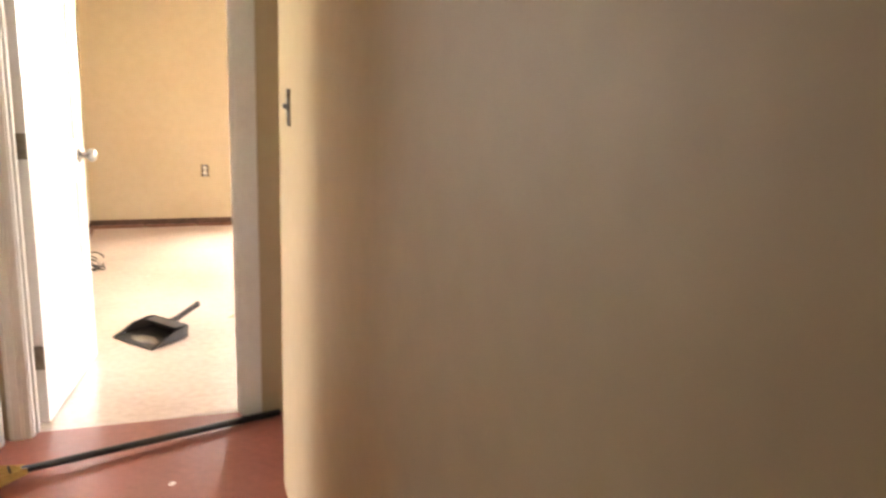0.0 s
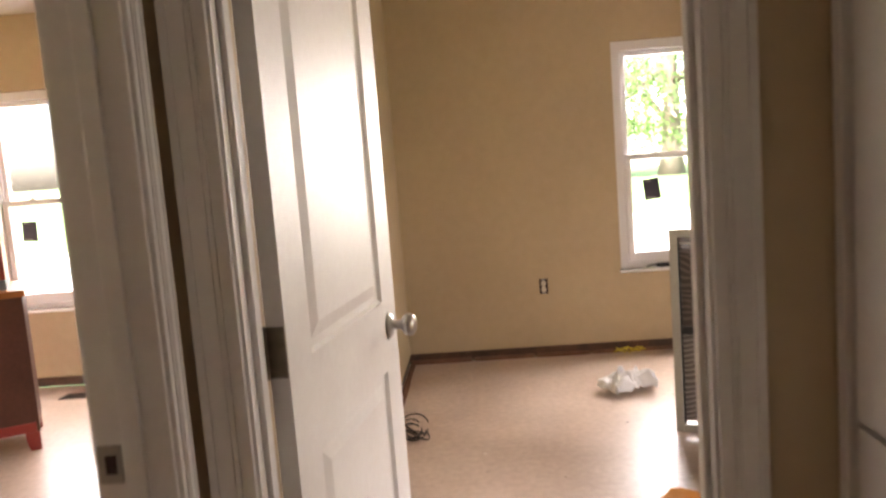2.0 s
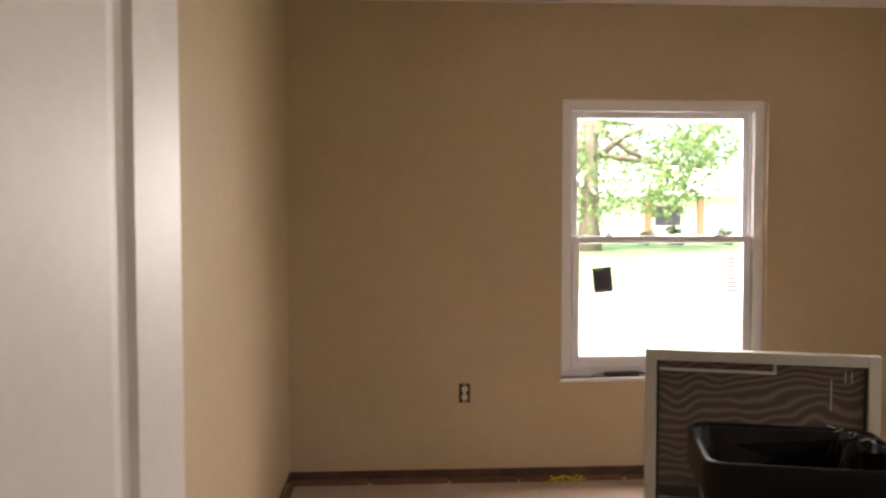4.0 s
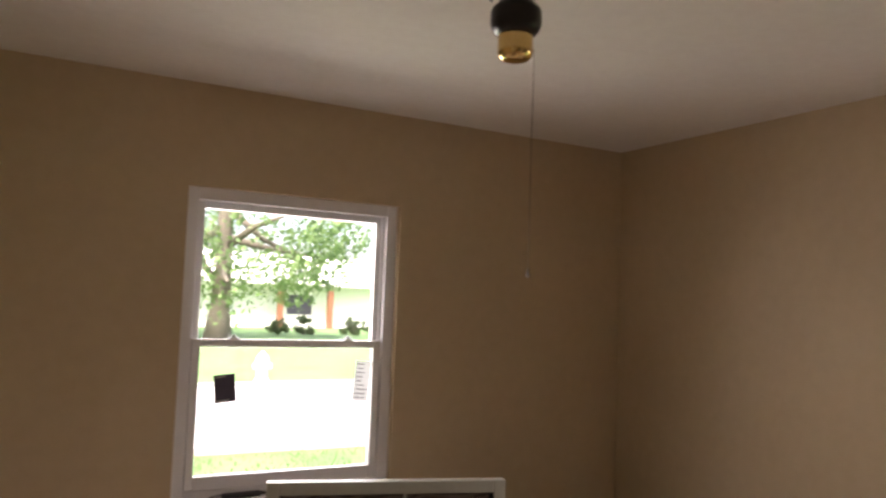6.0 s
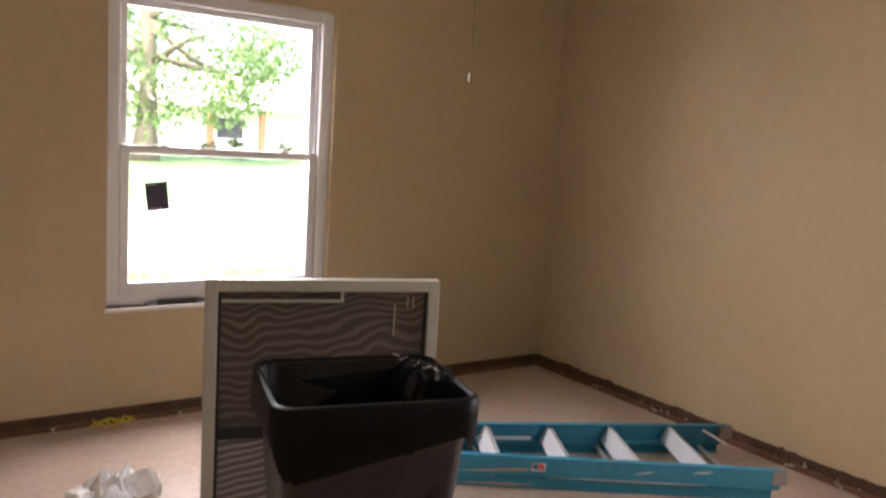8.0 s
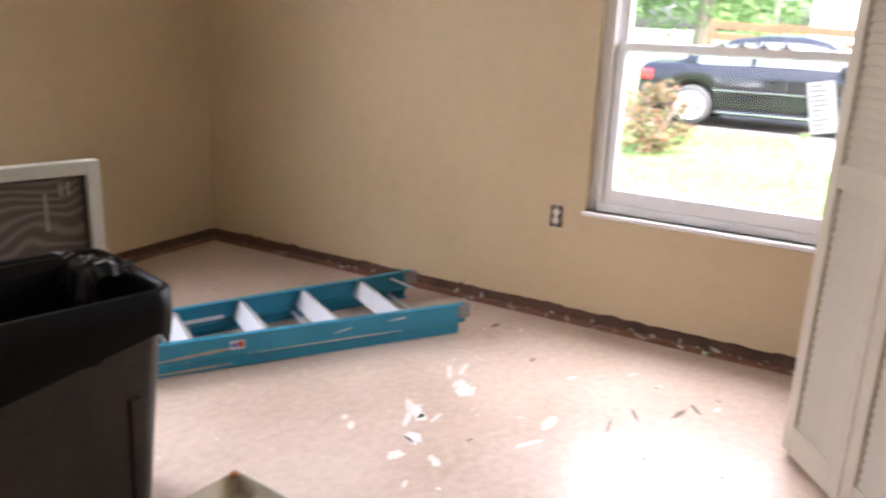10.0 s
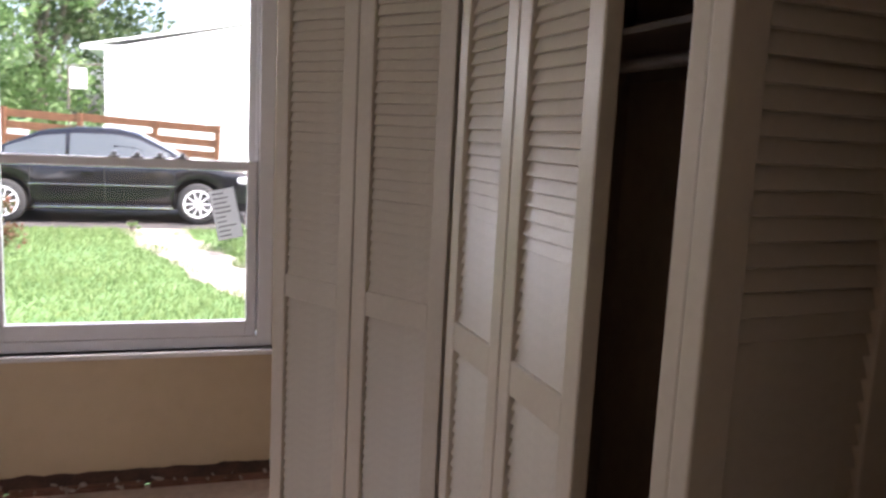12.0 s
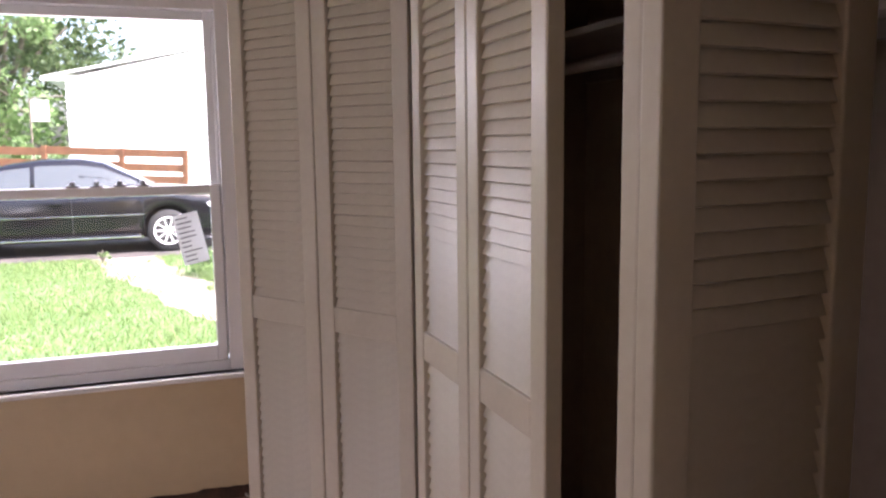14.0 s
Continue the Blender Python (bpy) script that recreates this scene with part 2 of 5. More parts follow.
gl.new(gtr.outputs[0], gmix.inputs[1])
gl.new(ggl.outputs[0], gmix.inputs[2])
gl.new(gmix.outputs[0], gn["Material Output"].inputs[0])
GREYMETAL = mat("grey lock metal", (0.25, 0.25, 0.26), 0.4, 0.7)
DARKCARD = mat("dark violet card", (0.05, 0.045, 0.08), 0.6, col2=(0.08, 0.07, 0.11), scale=20)
PAPER = mat("white paper", (0.72, 0.72, 0.72), 0.8, col2=(0.80, 0.80, 0.80), scale=8)
pn, pl = PAPER.node_tree.nodes, PAPER.node_tree.links
pmix, ptr = pn.new("ShaderNodeMixShader"), pn.new("ShaderNodeBsdfTranslucent")
ptr.inputs[0].default_value, pmix.inputs[0].default_value = (0.75, 0.75, 0.75, 1), 0.5
pl.new(pn["Principled BSDF"].outputs[0], pmix.inputs[1])
pl.new(ptr.outputs[0], pmix.inputs[2])
pl.new(pmix.outputs[0], pn["Material Output"].inputs[0])
INK = mat("grey print", (0.16, 0.16, 0.17), 0.8)


def bars(bm, w, h, rows, seed, y=-0.0012):
    """Lines of unreadable print, as small flat bars."""
    r = random.Random(seed)
    for i in range(rows):
        z = h * (0.42 - 0.84 * i / max(1, rows - 1))
        x0 = -w * 0.40
        x1 = x0 + w * r.uniform(0.35, 0.8)
        box(bm, x0, x1, y, y + 0.0008, z - h * 0.012, z + h * 0.012)


def sash_window(name, w, h, m, locks, cards, label):
    """A double-hung vinyl window in local x (width), y (outwards), z; origin at the middle of the opening's foot, on the wall's face."""
    win = thing(name, m, label, kind="structure")
    d0, d1 = 0.035, 0.125
    bm = B()
    f = 0.058
    for b in ((-w / 2, -w / 2 + f, d0, d1, 0, h), (w / 2 - f, w / 2, d0, d1, 0, h), (-w / 2 + f, w / 2 - f, d0, d1, h - f, h), (-w / 2 + f, w / 2 - f, d0, d1, 0, f * 0.7)):
        box(bm, *b, 0.003)
    for sx in (-1, 1):
        box(bm, *sorted((sx * (w / 2 - f), sx * (w / 2 - f - 0.012))), d0 + 0.03, d1 - 0.01, f, h - f, 0.002)
    part("window_frame", bm, VINYL, win)
    mid = h * 0.494
    wi = w / 2 - f - 0.006
    for nm, z0, z1, y0, sw in (("lower_sash", f * 0.7, mid + 0.022, d0 + 0.010, 0.038), ("upper_sash", mid - 0.018, h - f, d0 + 0.046, 0.034)):
        bm = B()
        bot = 0.062 if nm == "lower_sash" else 0.03
        topr = 0.034
        box(bm, -wi, -wi + sw, y0, y0 + 0.034, z0, z1, 0.004)
        box(bm, wi - sw, wi, y0, y0 + 0.034, z0, z1, 0.004)
        box(bm, -wi + sw, wi - sw, y0, y0 + 0.034, z0, z0 + bot, 0.004)
        box(bm, -wi + sw, wi - sw, y0, y0 + 0.034, z1 - topr, z1, 0.004)
        sash = part(nm, bm, VINYL, win)
        bm = B()
        box(bm, -wi + sw - 0.004, wi - sw + 0.004, y0 + 0.014, y0 + 0.019, z0 + bot - 0.004, z1 - topr + 0.004)
        pane = part("pane", bm, SKYGLASS, sash, "clear glass pane")
        pane.visible_shadow = False
    for x in locks:
        bm = B()
        box(bm, x - 0.022, x + 0.022, d0 + 0.012, d0 + 0.04, mid + 0.0215, mid + 0.031, 0.004)
        lathe(bm, [(0.009, 0), (0.009, 0.01), (0.005, 0.013)], 12, pose(x, d0 + 0.026, mid + 0.031))
        part("sash_lock", bm, GREYMETAL if len(locks) > 2 else VINYL, win, "small sash lock")
    bm = B()
    box(bm, -w / 2 - 0.008, w / 2 + 0.008, -0.022, d0 + 0.006, -0.019, 0.0, 0.004)
    part("window_sill", bm, TRIM, win, "thin white window stool")
    for k, (x, z, cw, ch, tilt, mt, rows) in enumerate(cards):
        cm = pose(x, d0 + 0.021, z, 0, tilt, 0)
        bm = B()
        box(bm, -cw / 2, cw / 2, 0, 0.001, -ch / 2, ch / 2)
        card = part("sticker", bm, mt, win, "paper sticker with unreadable print" if mt is PAPER else "dark printed sticker")
        card.matrix_local = cm
        bm = B()
        bars(bm, cw, ch, rows, k + 3)
        p = part("print", bm, INK if mt is PAPER else PAPER, card)
    return win


W, H = W1[1] - W1[0], WZ1 - WZ0
c1 = [(-2.355 - (W1[0] + W1[1]) / 2, 0.50, 0.10, 0.13, -6, DARKCARD, 2), (0.385, 0.525, 0.085, 0.20, 5, PAPER, 9)]
sash_window("window_1", W, H, pose(sum(W1) / 2, 0, WZ0), (-0.28, 0.30), c1, "white vinyl double-hung window with stickers on the glass")
c2 = [(0.350, 0.525, 0.095, 0.195, -12, PAPER, 10)]
sash_window("window_2", W2[1] - W2[0], H, pose(0, sum(W2) / 2, WZ0, 0, 0, -90), (-0.05, 0.03, 0.11, 0.19), c2, "white vinyl double-hung window with a tilted paper sticker")
c3 = [(-0.30, 0.52, 0.10, 0.13, 2, DARKCARD, 2)]
sash_window("window_3", W3[1] - W3[0], H, pose(sum(W3) / 2, 0, WZ0), (-0.25, 0.25), c3, "white vinyl double-hung window of the side room")

# ---- door casings and jambs ----


def casing_profile(bm, x0, x1, z0, z1, face, out, m):
    """A moulded upright trim board between x0 and x1 on the face y, standing out by out (sign gives the side)."""
    s = 1 if out > 0 else -1
    w = x1 - x0
    for a, b, t in ((0.0, 0.30, 0.55), (0.30, 0.42, 0.75), (0.42, 0.80, 0.9), (0.80, 1.0, 1.0)):
        ys = sorted((face, face + s * abs(out) * t))
        box(bm, x0 + w * a, x0 + w * b, *ys, z0, z1, 0.0015, m)


def doorway(name, w, depth, m, hinge_side, label, strike_z=None, stop_at=0.07, casings=(True, True), cw2=0.072):
    """Jambs, stops and casings of a doorway: local x across (0 to w), y through the wall (0 to depth), z up."""
    d = thing(name, m, label, kind="structure")
    bm = B()
    box(bm, -0.018, 0, -0.001, depth + 0.001, 0, DZ, 0.001)
    part("jamb", bm, TRIM, d)
    bm = B()
    box(bm, w, w + 0.018, -0.001, depth + 0.001, 0, DZ, 0.001)
    part("jamb", bm, TRIM, d)
    bm = B()
    box(bm, -0.018, w + 0.018, -0.001, depth + 0.001, DZ, DZ + 0.018, 0.001)
    part("head_jamb", bm, TRIM, d)
    bm = B()
    box(bm, 0, 0.011, stop_at - 0.03, stop_at, 0, DZ, 0.002)
    box(bm, w - 0.011, w, stop_at - 0.03, stop_at, 0, DZ, 0.002)
    box(bm, 0.011, w - 0.011, stop_at - 0.03, stop_at, DZ - 0.011, DZ, 0.002)
    part("door_stop", bm, TRIM, d)
    cw = 0.072
    for face, out, use in ((-0.0005, -0.017, casings[0]), (depth + 0.0005, 0.017, casings[1])):
        if not use:
            continue
        for x0, flip in ((-0.006 - cw, True), (w + 0.006, False)):
            bm = B()
            cw = 0.072 if flip else cw2
            casing_profile(bm, 0, cw, 0, DZ + 0.07, face, out, None)
            if flip:
                bmesh.ops.transform(bm, matrix=Matrix.Translation((x0 + cw, 0, 0)) @ Matrix.Diagonal((-1, 1, 1, 1)), verts=bm.verts)
            else:
                bmesh.ops.transform(bm, matrix=Matrix.Translation((x0, 0, 0)), verts=bm.verts)
            part("casing", bm, TRIM, d)
        bm = B()
        box(bm, -0.006, w + 0.006, *sorted((face, face + out)), DZ + 0.006, DZ + 0.07, 0.003)
        part("head_casing", bm, TRIM, d)
    if strike_z:
        bm = B()
        box(bm, *strike_z[0], 0.001)
        part("strike_plate", bm, NICKEL, d, "worn metal strike plate")
        bm = B()
        box(bm, *strike_z[1])
        part("strike_hole", bm, HOLESHADE, d, "latch hole as a flat patch of painted shade")
    return d


NICKEL = mat("brushed nickel", (0.42, 0.40, 0.37), 0.3, 1.0, col2=(0.5, 0.48, 0.45), scale=30)
BRONZE = mat("dull brown hinge metal", (0.20, 0.17, 0.13), 0.42, 0.9, col2=(0.30, 0.26, 0.2), scale=40)
# flat dark colour that stands in for the shade in holes and gaps
HOLESHADE = mat("painted recess shade", (0.05, 0.025, 0.02), 0.9)
doorway("door_frame_1", DX1 - DX0, RS - HS, pose(DX0, HS, 0), "left", "white moulded trim round the bedroom doorway", stop_at=0.058)
doorway("door_frame_2", HD1 - HD0, 0.115, pose(HW, HD0, 0, 0, 0, 90), "left", "white moulded trim round the side room's doorway",
        strike_z=((HD1 - HD0 - 0.0028, HD1 - HD0 + 0.001, 0.078, 0.1155, 0.885, 0.945), (HD1 - HD0 - 0.0034, HD1 - HD0, 0.086, 0.104, 0.90, 0.93)), stop_at=0.07, cw2=0.036)

# ---- bedroom door ----


def panel_door(m):
    d = thing("door_1", m, "white two-panel interior door standing open", "door", kind="structure")
    w, t, h = 0.718, 0.035, 2.015
    panels = ((0.115, w - 0.115, 0.24, 0.815), (0.115, w - 0.115, 0.99, h - 0.13))
    bm = B()
    xs, zs = [0, 0.115, w - 0.115, w], [0.0, 0.24, 0.815, 0.99, h - 0.13, h]
    for i in range(3):
        for j in range(5):
            if not (i == 1 and j in (1, 3)):
                box(bm, xs[i], xs[i + 1], 0, t, zs[j] + 0.008, zs[j + 1] + 0.008)
    bmesh.ops.remove_doubles(bm, verts=bm.verts, dist=1e-5)
    part("door_leaf", bm, TRIM, d)
    for x0, x1, z0, z1 in panels:
        bm = B()
        rings = [(0.0, 0.0), (0.006, 0.009), (0.022, 0.009), (0.05, 0.002), (0.06, 0.002)]
        for side in (0, 1):
            loops = []
            for inset, dep in rings:
                y = dep if side == 0 else t - dep
                loops.append([bm.verts.new(v) for v in ((x0 + inset, y, z0 + inset + 0.008), (x1 - inset, y, z0 + inset + 0.008), (x1 - inset, y, z1 - inset + 0.008), (x0 + inset, y, z1 - inset + 0.008))])
            for a, b in zip(loops, loops[1:]):
                for k in range(4):
                    bm.faces.new((a[k], a[(k + 1) % 4], b[(k + 1) % 4], b[k]))
            bm.faces.new(loops[-1])
        part("raised_panel", bm, TRIM, d)
    for s in (-1, 1):
        bm = B()
        y0 = 0 if s < 0 else t
        prof = [(0.032, 0.0), (0.032, 0.004), (0.026, 0.009), (0.012, 0.012), (0.011, 0.03), (0.016, 0.036), (0.026, 0.042), (0.0285, 0.052), (0.026, 0.062), (0.018, 0.068), (0.006, 0.070)]
        lathe(bm, prof, 24, pose(0.648, y0, 0.93, 90 if s < 0 else -90))
        part("door_knob", bm, NICKEL, d, "round nickel knob", smooth=True)
    for z in (0.26, 1.03, 1.80):
        bm = B()
        box(bm, -0.002, 0.0005, 0.002, t, z - 0.045, z + 0.045, 0.0008)
        tube(bm, [(-0.005, t + 0.003, z - 0.046), (-0.005, t + 0.003, z + 0.046)], 0.0055, 10)
        part("hinge", bm, BRONZE, d, "brown metal butt hinge")
    return d


panel_door(pose(-3.790, -3.752, 0, 0, 0, 81.7))
bm = B()
for z in (0.26, 1.03, 1.80):
    box(bm, DX0 - 0.001, DX0 + 0.002, RS - 0.036, RS - 0.002, z - 0.045, z + 0.045, 0.0006)
tagged(part("hinge_leaves", bm, BRONZE), "brown hinge leaves let into the jamb", kind="structure")

# ---- linen cupboard in the hall ----
cup = thing("linen_cupboard", pose(HE + 0.11, LC0, 0), "white flush cupboard doors in a hall recess", "cupboard")
yl = HS - LC0
for nm, z0, z1 in (("lower_door", 0.03, 0.893), ("upper_door", 0.902, 2.06)):
    bm = B()
    box(bm, 0.0, 0.022, 0.012, yl - 0.035, z0, z1, 0.002)
    part(nm, bm, TRIM, cup)
bm = B()
box(bm, -0.014, 0.0, yl - 0.03, yl - 0.002, 0, 2.1, 0.003)
box(bm, 0.0, 0.03, yl - 0.03, yl, 0, 2.1, 0.001)
part("edge_trim", bm, TRIM, cup)
# solid block in the shade colour, darkening the gap between the doors
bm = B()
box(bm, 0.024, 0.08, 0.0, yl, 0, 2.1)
part("carcass", bm, HOLESHADE, cup)

# ---- electric boxes ----
CREAM = mat("ivory plastic", (0.62, 0.57, 0.48), 0.45)


def electric_box(name, m, kind_switch, label):
    """A bare wall box with its device, no cover plate; local x across, -y into the room."""
    e = thing(name, m, label, "switch" if kind_switch else "outlet")
    bm = B()
    w, h = 0.024 if kind_switch else 0.028, 0.049
    for b in ((-w, -w + 0.003, 0, 0, -h, h), (w - 0.003, w, 0, 0, -h, h), (-w, w, 0, 0, -h, -h + 0.003), (-w, w, 0, 0, h - 0.003, h)):
        box(bm, b[0], b[1], -0.003, 0.004, b[4], b[5])
    # flat face painted dark in place of the box's shaded depth
    box(bm, -w, w, -0.0015, 0.002, -h, h)
    part("box", bm, HOLESHADE, e, "shallow wall box with its shade painted on")
    bm = B()
    if kind_switch:
        box(bm, -0.013, 0.004, -0.006, -0.0016, -0.022, 0.024, 0.002)
        box(bm, -0.008, 0.000, -0.016, -0.006, -0.004, 0.010, 0.002)
        box(bm, 0.006, 0.014, -0.004, -0.0016, -0.036, -0.018, 0.001)
    else:
        for z in (-0.02, 0.02):
            lathe(bm, [(0.0165, 0), (0.0165, 0.006), (0.014, 0.0075)], 16, pose(0, -0.0016, z, 90))
        box(bm, -0.008, 0.008, -0.006, -0.0016, -0.022, 0.022)
    part("device", bm, GREYMETAL if kind_switch else CREAM, e)
    for z in (-0.043, 0.043):
        bm = B()
        k = 0.006 if kind_switch else 0.012
        box(bm, -k, k, -0.0045, -0.001, z - 0.006, z + 0.006, 0.001)
        part("strap", bm, GREYMETAL, e, "bare metal strap")
    return e


electric_box("wall_outlet", pose(-3.083, 0, 0.458), False, "uncovered ivory outlet in the tan wall")
electric_box("wall_outlet", pose(0, -2.201, 0.485, 0, 0, -90), False, "uncovered ivory outlet beside the window")
electric_box("light_switch", pose(HE, -4.625, 1.222, 0, 0, -90), True, "uncovered toggle switch in a rough wall cutout")
# ---- louvred closet doors ----
LOUVRE = mat("cream gloss enamel", (0.46, 0.40, 0.315), 0.42, col2=(0.52, 0.46, 0.37), scale=5, bump=0.04, bscale=40)
LW, LT, LH = 0.326, 0.034, 2.02
ST = 0.054


def slat_mesh(depth):
    bm = B()
    box(bm, 0, LW - 2 * ST + 0.004, -depth / 2, depth / 2, -0.0028, 0.0028, 0.0)
    bmesh.ops.rotate(bm, cent=(0, 0, 0), matrix=Matrix.Rotation(radians(69), 3, "X"), verts=bm.verts)
    me = bpy.data.meshes.new("slat")
    bm.to_mesh(me)
    bm.free()
    me.materials.append(LOUVRE)
    return me


SLATS = {0.034: (slat_mesh(0.0345), 0.0288), 0.031: (slat_mesh(0.0340), 0.0288)}


def louvre_leaf(parent, m, lt=LT):
    """One leaf: local x across, front at y = 0, back at y = lt."""
    bm = B()
    box(bm, 0, ST, 0, lt, 0.02, LH, 0.004)
    box(bm, LW - ST, LW, 0, lt, 0.02, LH, 0.004)
    for z0, z1 in ((0.02, 0.12), (0.895, 0.965), (1.93, LH)):
        box(bm, ST, LW - ST, 0.001, lt - 0.001, z0, z1, 0.003)
    leaf = part("leaf", bm, LOUVRE, parent)
    leaf.matrix_local = m
    me, pitch = SLATS[lt]
    for z0, z1 in ((0.12, 0.895), (0.965, 1.93)):
        n = round((z1 - z0) / pitch)
        for i in range(n):
            o = new("slat", me)
            o.parent = leaf
            o.location = (ST - 0.002, lt / 2, z0 + (i + 0.5) * (z1 - z0) / n)
    return leaf


def bifold(m, second, label, lt=LT):
    d = thing("bifold_door", m, label, "closet door", "louvred closet doors")
    louvre_leaf(d, Matrix(), lt)
    louvre_leaf(d, second, lt)
    return d


bifold(pose(-0.688, -3.329, 0, 0, 0, -144.5), pose(LW + 0.004, 0, 0), "cream louvred folding closet door swung out into the room")
bifold(pose(-1.305, -3.692, 0, 0, 0, 182), pose(LW + 0.004, 0, 0), "cream louvred folding closet door, closed flat")
bifold(pose(-2.398, -3.626, 0, 0, 0, -83.4), pose(0.004, 0.031 + 0.004, 0, 0, 0, 0.3), "cream louvred folding closet door folded back on itself", 0.031)

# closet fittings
# board and rail colour darkened to carry the closet's shade
SHELFWOOD = mat("shelf board with shade in its colour", (0.09, 0.065, 0.048), 0.7, col2=(0.13, 0.095, 0.07), scale=4)
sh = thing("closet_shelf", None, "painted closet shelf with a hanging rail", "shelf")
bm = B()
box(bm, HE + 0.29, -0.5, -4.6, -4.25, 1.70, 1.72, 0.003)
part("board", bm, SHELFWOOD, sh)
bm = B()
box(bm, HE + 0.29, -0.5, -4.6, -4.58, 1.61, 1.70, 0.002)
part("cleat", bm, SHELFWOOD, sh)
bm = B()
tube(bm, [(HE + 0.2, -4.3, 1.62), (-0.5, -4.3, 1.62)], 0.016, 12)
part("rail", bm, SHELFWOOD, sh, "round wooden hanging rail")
slab("trim_closet_head", [(CX0, CX1, RS - 0.045, RS - 0.02, CZ - 0.03, CZ)], GREYMETAL, "metal track above the closet doors")

# ---- ceiling fan motor without blades ----
BLACKM = mat("black enamelled metal", (0.012, 0.011, 0.011), 0.28, 0.3, col2=(0.02, 0.018, 0.016), scale=30)
BRASS = mat("polished brass", (0.72, 0.50, 0.20), 0.16, 1.0, col2=(0.78, 0.56, 0.25), scale=20)
fan = thing("ceiling_fan", pose(-2.030, -1.79, -0.015), "black ceiling fan motor with brass cap, blades removed", "ceiling fan")
bm = B()
lathe(bm, [(0.07, RH), (0.07, 2.425), (0.058, 2.405), (0.03, 2.395)], 32)
part("canopy", bm, BLACKM, fan, smooth=True)
bm = B()
lathe(bm, [(0.026, 2.40), (0.026, 2.375)], 20)
part("neck", bm, BLACKM, fan)
bm = B()
lathe(bm, [(0.03, 2.38), (0.055, 2.365), (0.074, 2.345), (0.076, 2.335), (0.076, 2.30), (0.070, 2.285), (0.060, 2.273), (0.045, 2.27)], 36)
part("motor_housing", bm, BLACKM, fan, smooth=True)
for k in range(4):
    bm = B()
    m = pose(0, 0, 2.40, 0, 0, 45 + 90 * k)
    box(bm, 0.045, 0.082, -0.012, 0.012, -0.004, 0.003, 0.002, m)
    box(bm, 0.076, 0.082, -0.012, 0.012, -0.02, 0.0, 0.002, m)
    part("blade_bracket", bm, BLACKM, fan, "black bracket arm")
bm = B()
lathe(bm, [(0.05, 2.272), (0.052, 2.265), (0.052, 2.222), (0.05, 2.206), (0.04, 2.196), (0.02, 2.191), (0.004, 2.19)], 36)
part("brass_cap", bm, BRASS, fan, "polished brass cap", smooth=True)
bm = B()
box(bm, 0.048, 0.058, -0.005, 0.005, 2.238, 2.250, 0.002)
part("chain_switch", bm, BLACKM, fan)
bm = B()
cx, cy = 0.066, -0.004
tube(bm, [(0.056, -0.002, 2.244), (0.064, cy, 2.235), (cx, cy, 2.22), (cx - 0.001, cy, 2.0), (cx, cy, 1.58)], 0.0013, 6)
for k in range(60):
    lathe(bm, [(0.0006, -0.0018), (0.0019, 0), (0.0006, 0.0018)], 6, pose(cx - 0.0005, cy, 2.21 - 0.0105 * k))
lathe(bm, [(0.002, 1.583), (0.0045, 1.578), (0.0055, 1.566), (0.004, 1.557), (0.001, 1.555)], 10, pose(cx, cy, 0))
part("pull_chain", bm, BRONZE, fan, "thin beaded pull chain")

# ---- storm screen standing on the floor ----
ALU = mat("white aluminium", (0.47, 0.47, 0.41), 0.4, 0.2, col2=(0.56, 0.56, 0.50), scale=6)
GASKET = mat("black gasket", (0.02, 0.02, 0.02), 0.6)


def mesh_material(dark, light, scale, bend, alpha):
    """Two layers of fine fly screen: half see-through, the two weaves' moire bands painted into the colour."""
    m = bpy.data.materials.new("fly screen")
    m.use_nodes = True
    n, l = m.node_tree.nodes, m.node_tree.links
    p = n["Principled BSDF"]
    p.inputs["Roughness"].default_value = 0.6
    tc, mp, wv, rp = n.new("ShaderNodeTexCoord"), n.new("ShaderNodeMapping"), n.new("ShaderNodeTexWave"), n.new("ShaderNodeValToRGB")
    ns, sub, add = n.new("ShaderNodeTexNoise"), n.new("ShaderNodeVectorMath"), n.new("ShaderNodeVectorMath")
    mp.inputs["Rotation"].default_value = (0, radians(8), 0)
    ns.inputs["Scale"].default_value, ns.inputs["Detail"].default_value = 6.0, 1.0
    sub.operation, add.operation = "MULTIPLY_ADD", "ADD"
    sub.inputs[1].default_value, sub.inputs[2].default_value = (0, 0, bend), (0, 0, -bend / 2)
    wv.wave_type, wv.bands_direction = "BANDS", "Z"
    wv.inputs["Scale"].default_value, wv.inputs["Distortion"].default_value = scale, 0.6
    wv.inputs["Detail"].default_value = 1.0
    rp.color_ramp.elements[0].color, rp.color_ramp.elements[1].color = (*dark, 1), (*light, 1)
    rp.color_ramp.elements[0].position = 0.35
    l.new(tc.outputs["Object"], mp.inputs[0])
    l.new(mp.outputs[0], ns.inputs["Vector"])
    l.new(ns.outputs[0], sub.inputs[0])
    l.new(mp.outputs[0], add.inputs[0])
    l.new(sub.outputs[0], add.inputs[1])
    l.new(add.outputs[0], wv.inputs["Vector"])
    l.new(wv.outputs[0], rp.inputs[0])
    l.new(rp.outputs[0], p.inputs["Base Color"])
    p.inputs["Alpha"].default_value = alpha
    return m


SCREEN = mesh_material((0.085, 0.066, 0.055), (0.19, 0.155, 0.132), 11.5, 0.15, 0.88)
# lower pane: paler streaks paint in what the pane reflects
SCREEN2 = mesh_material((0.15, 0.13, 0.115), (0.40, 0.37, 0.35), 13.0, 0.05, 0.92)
SWd, SHt, SD = 0.700, 0.937, 0.038
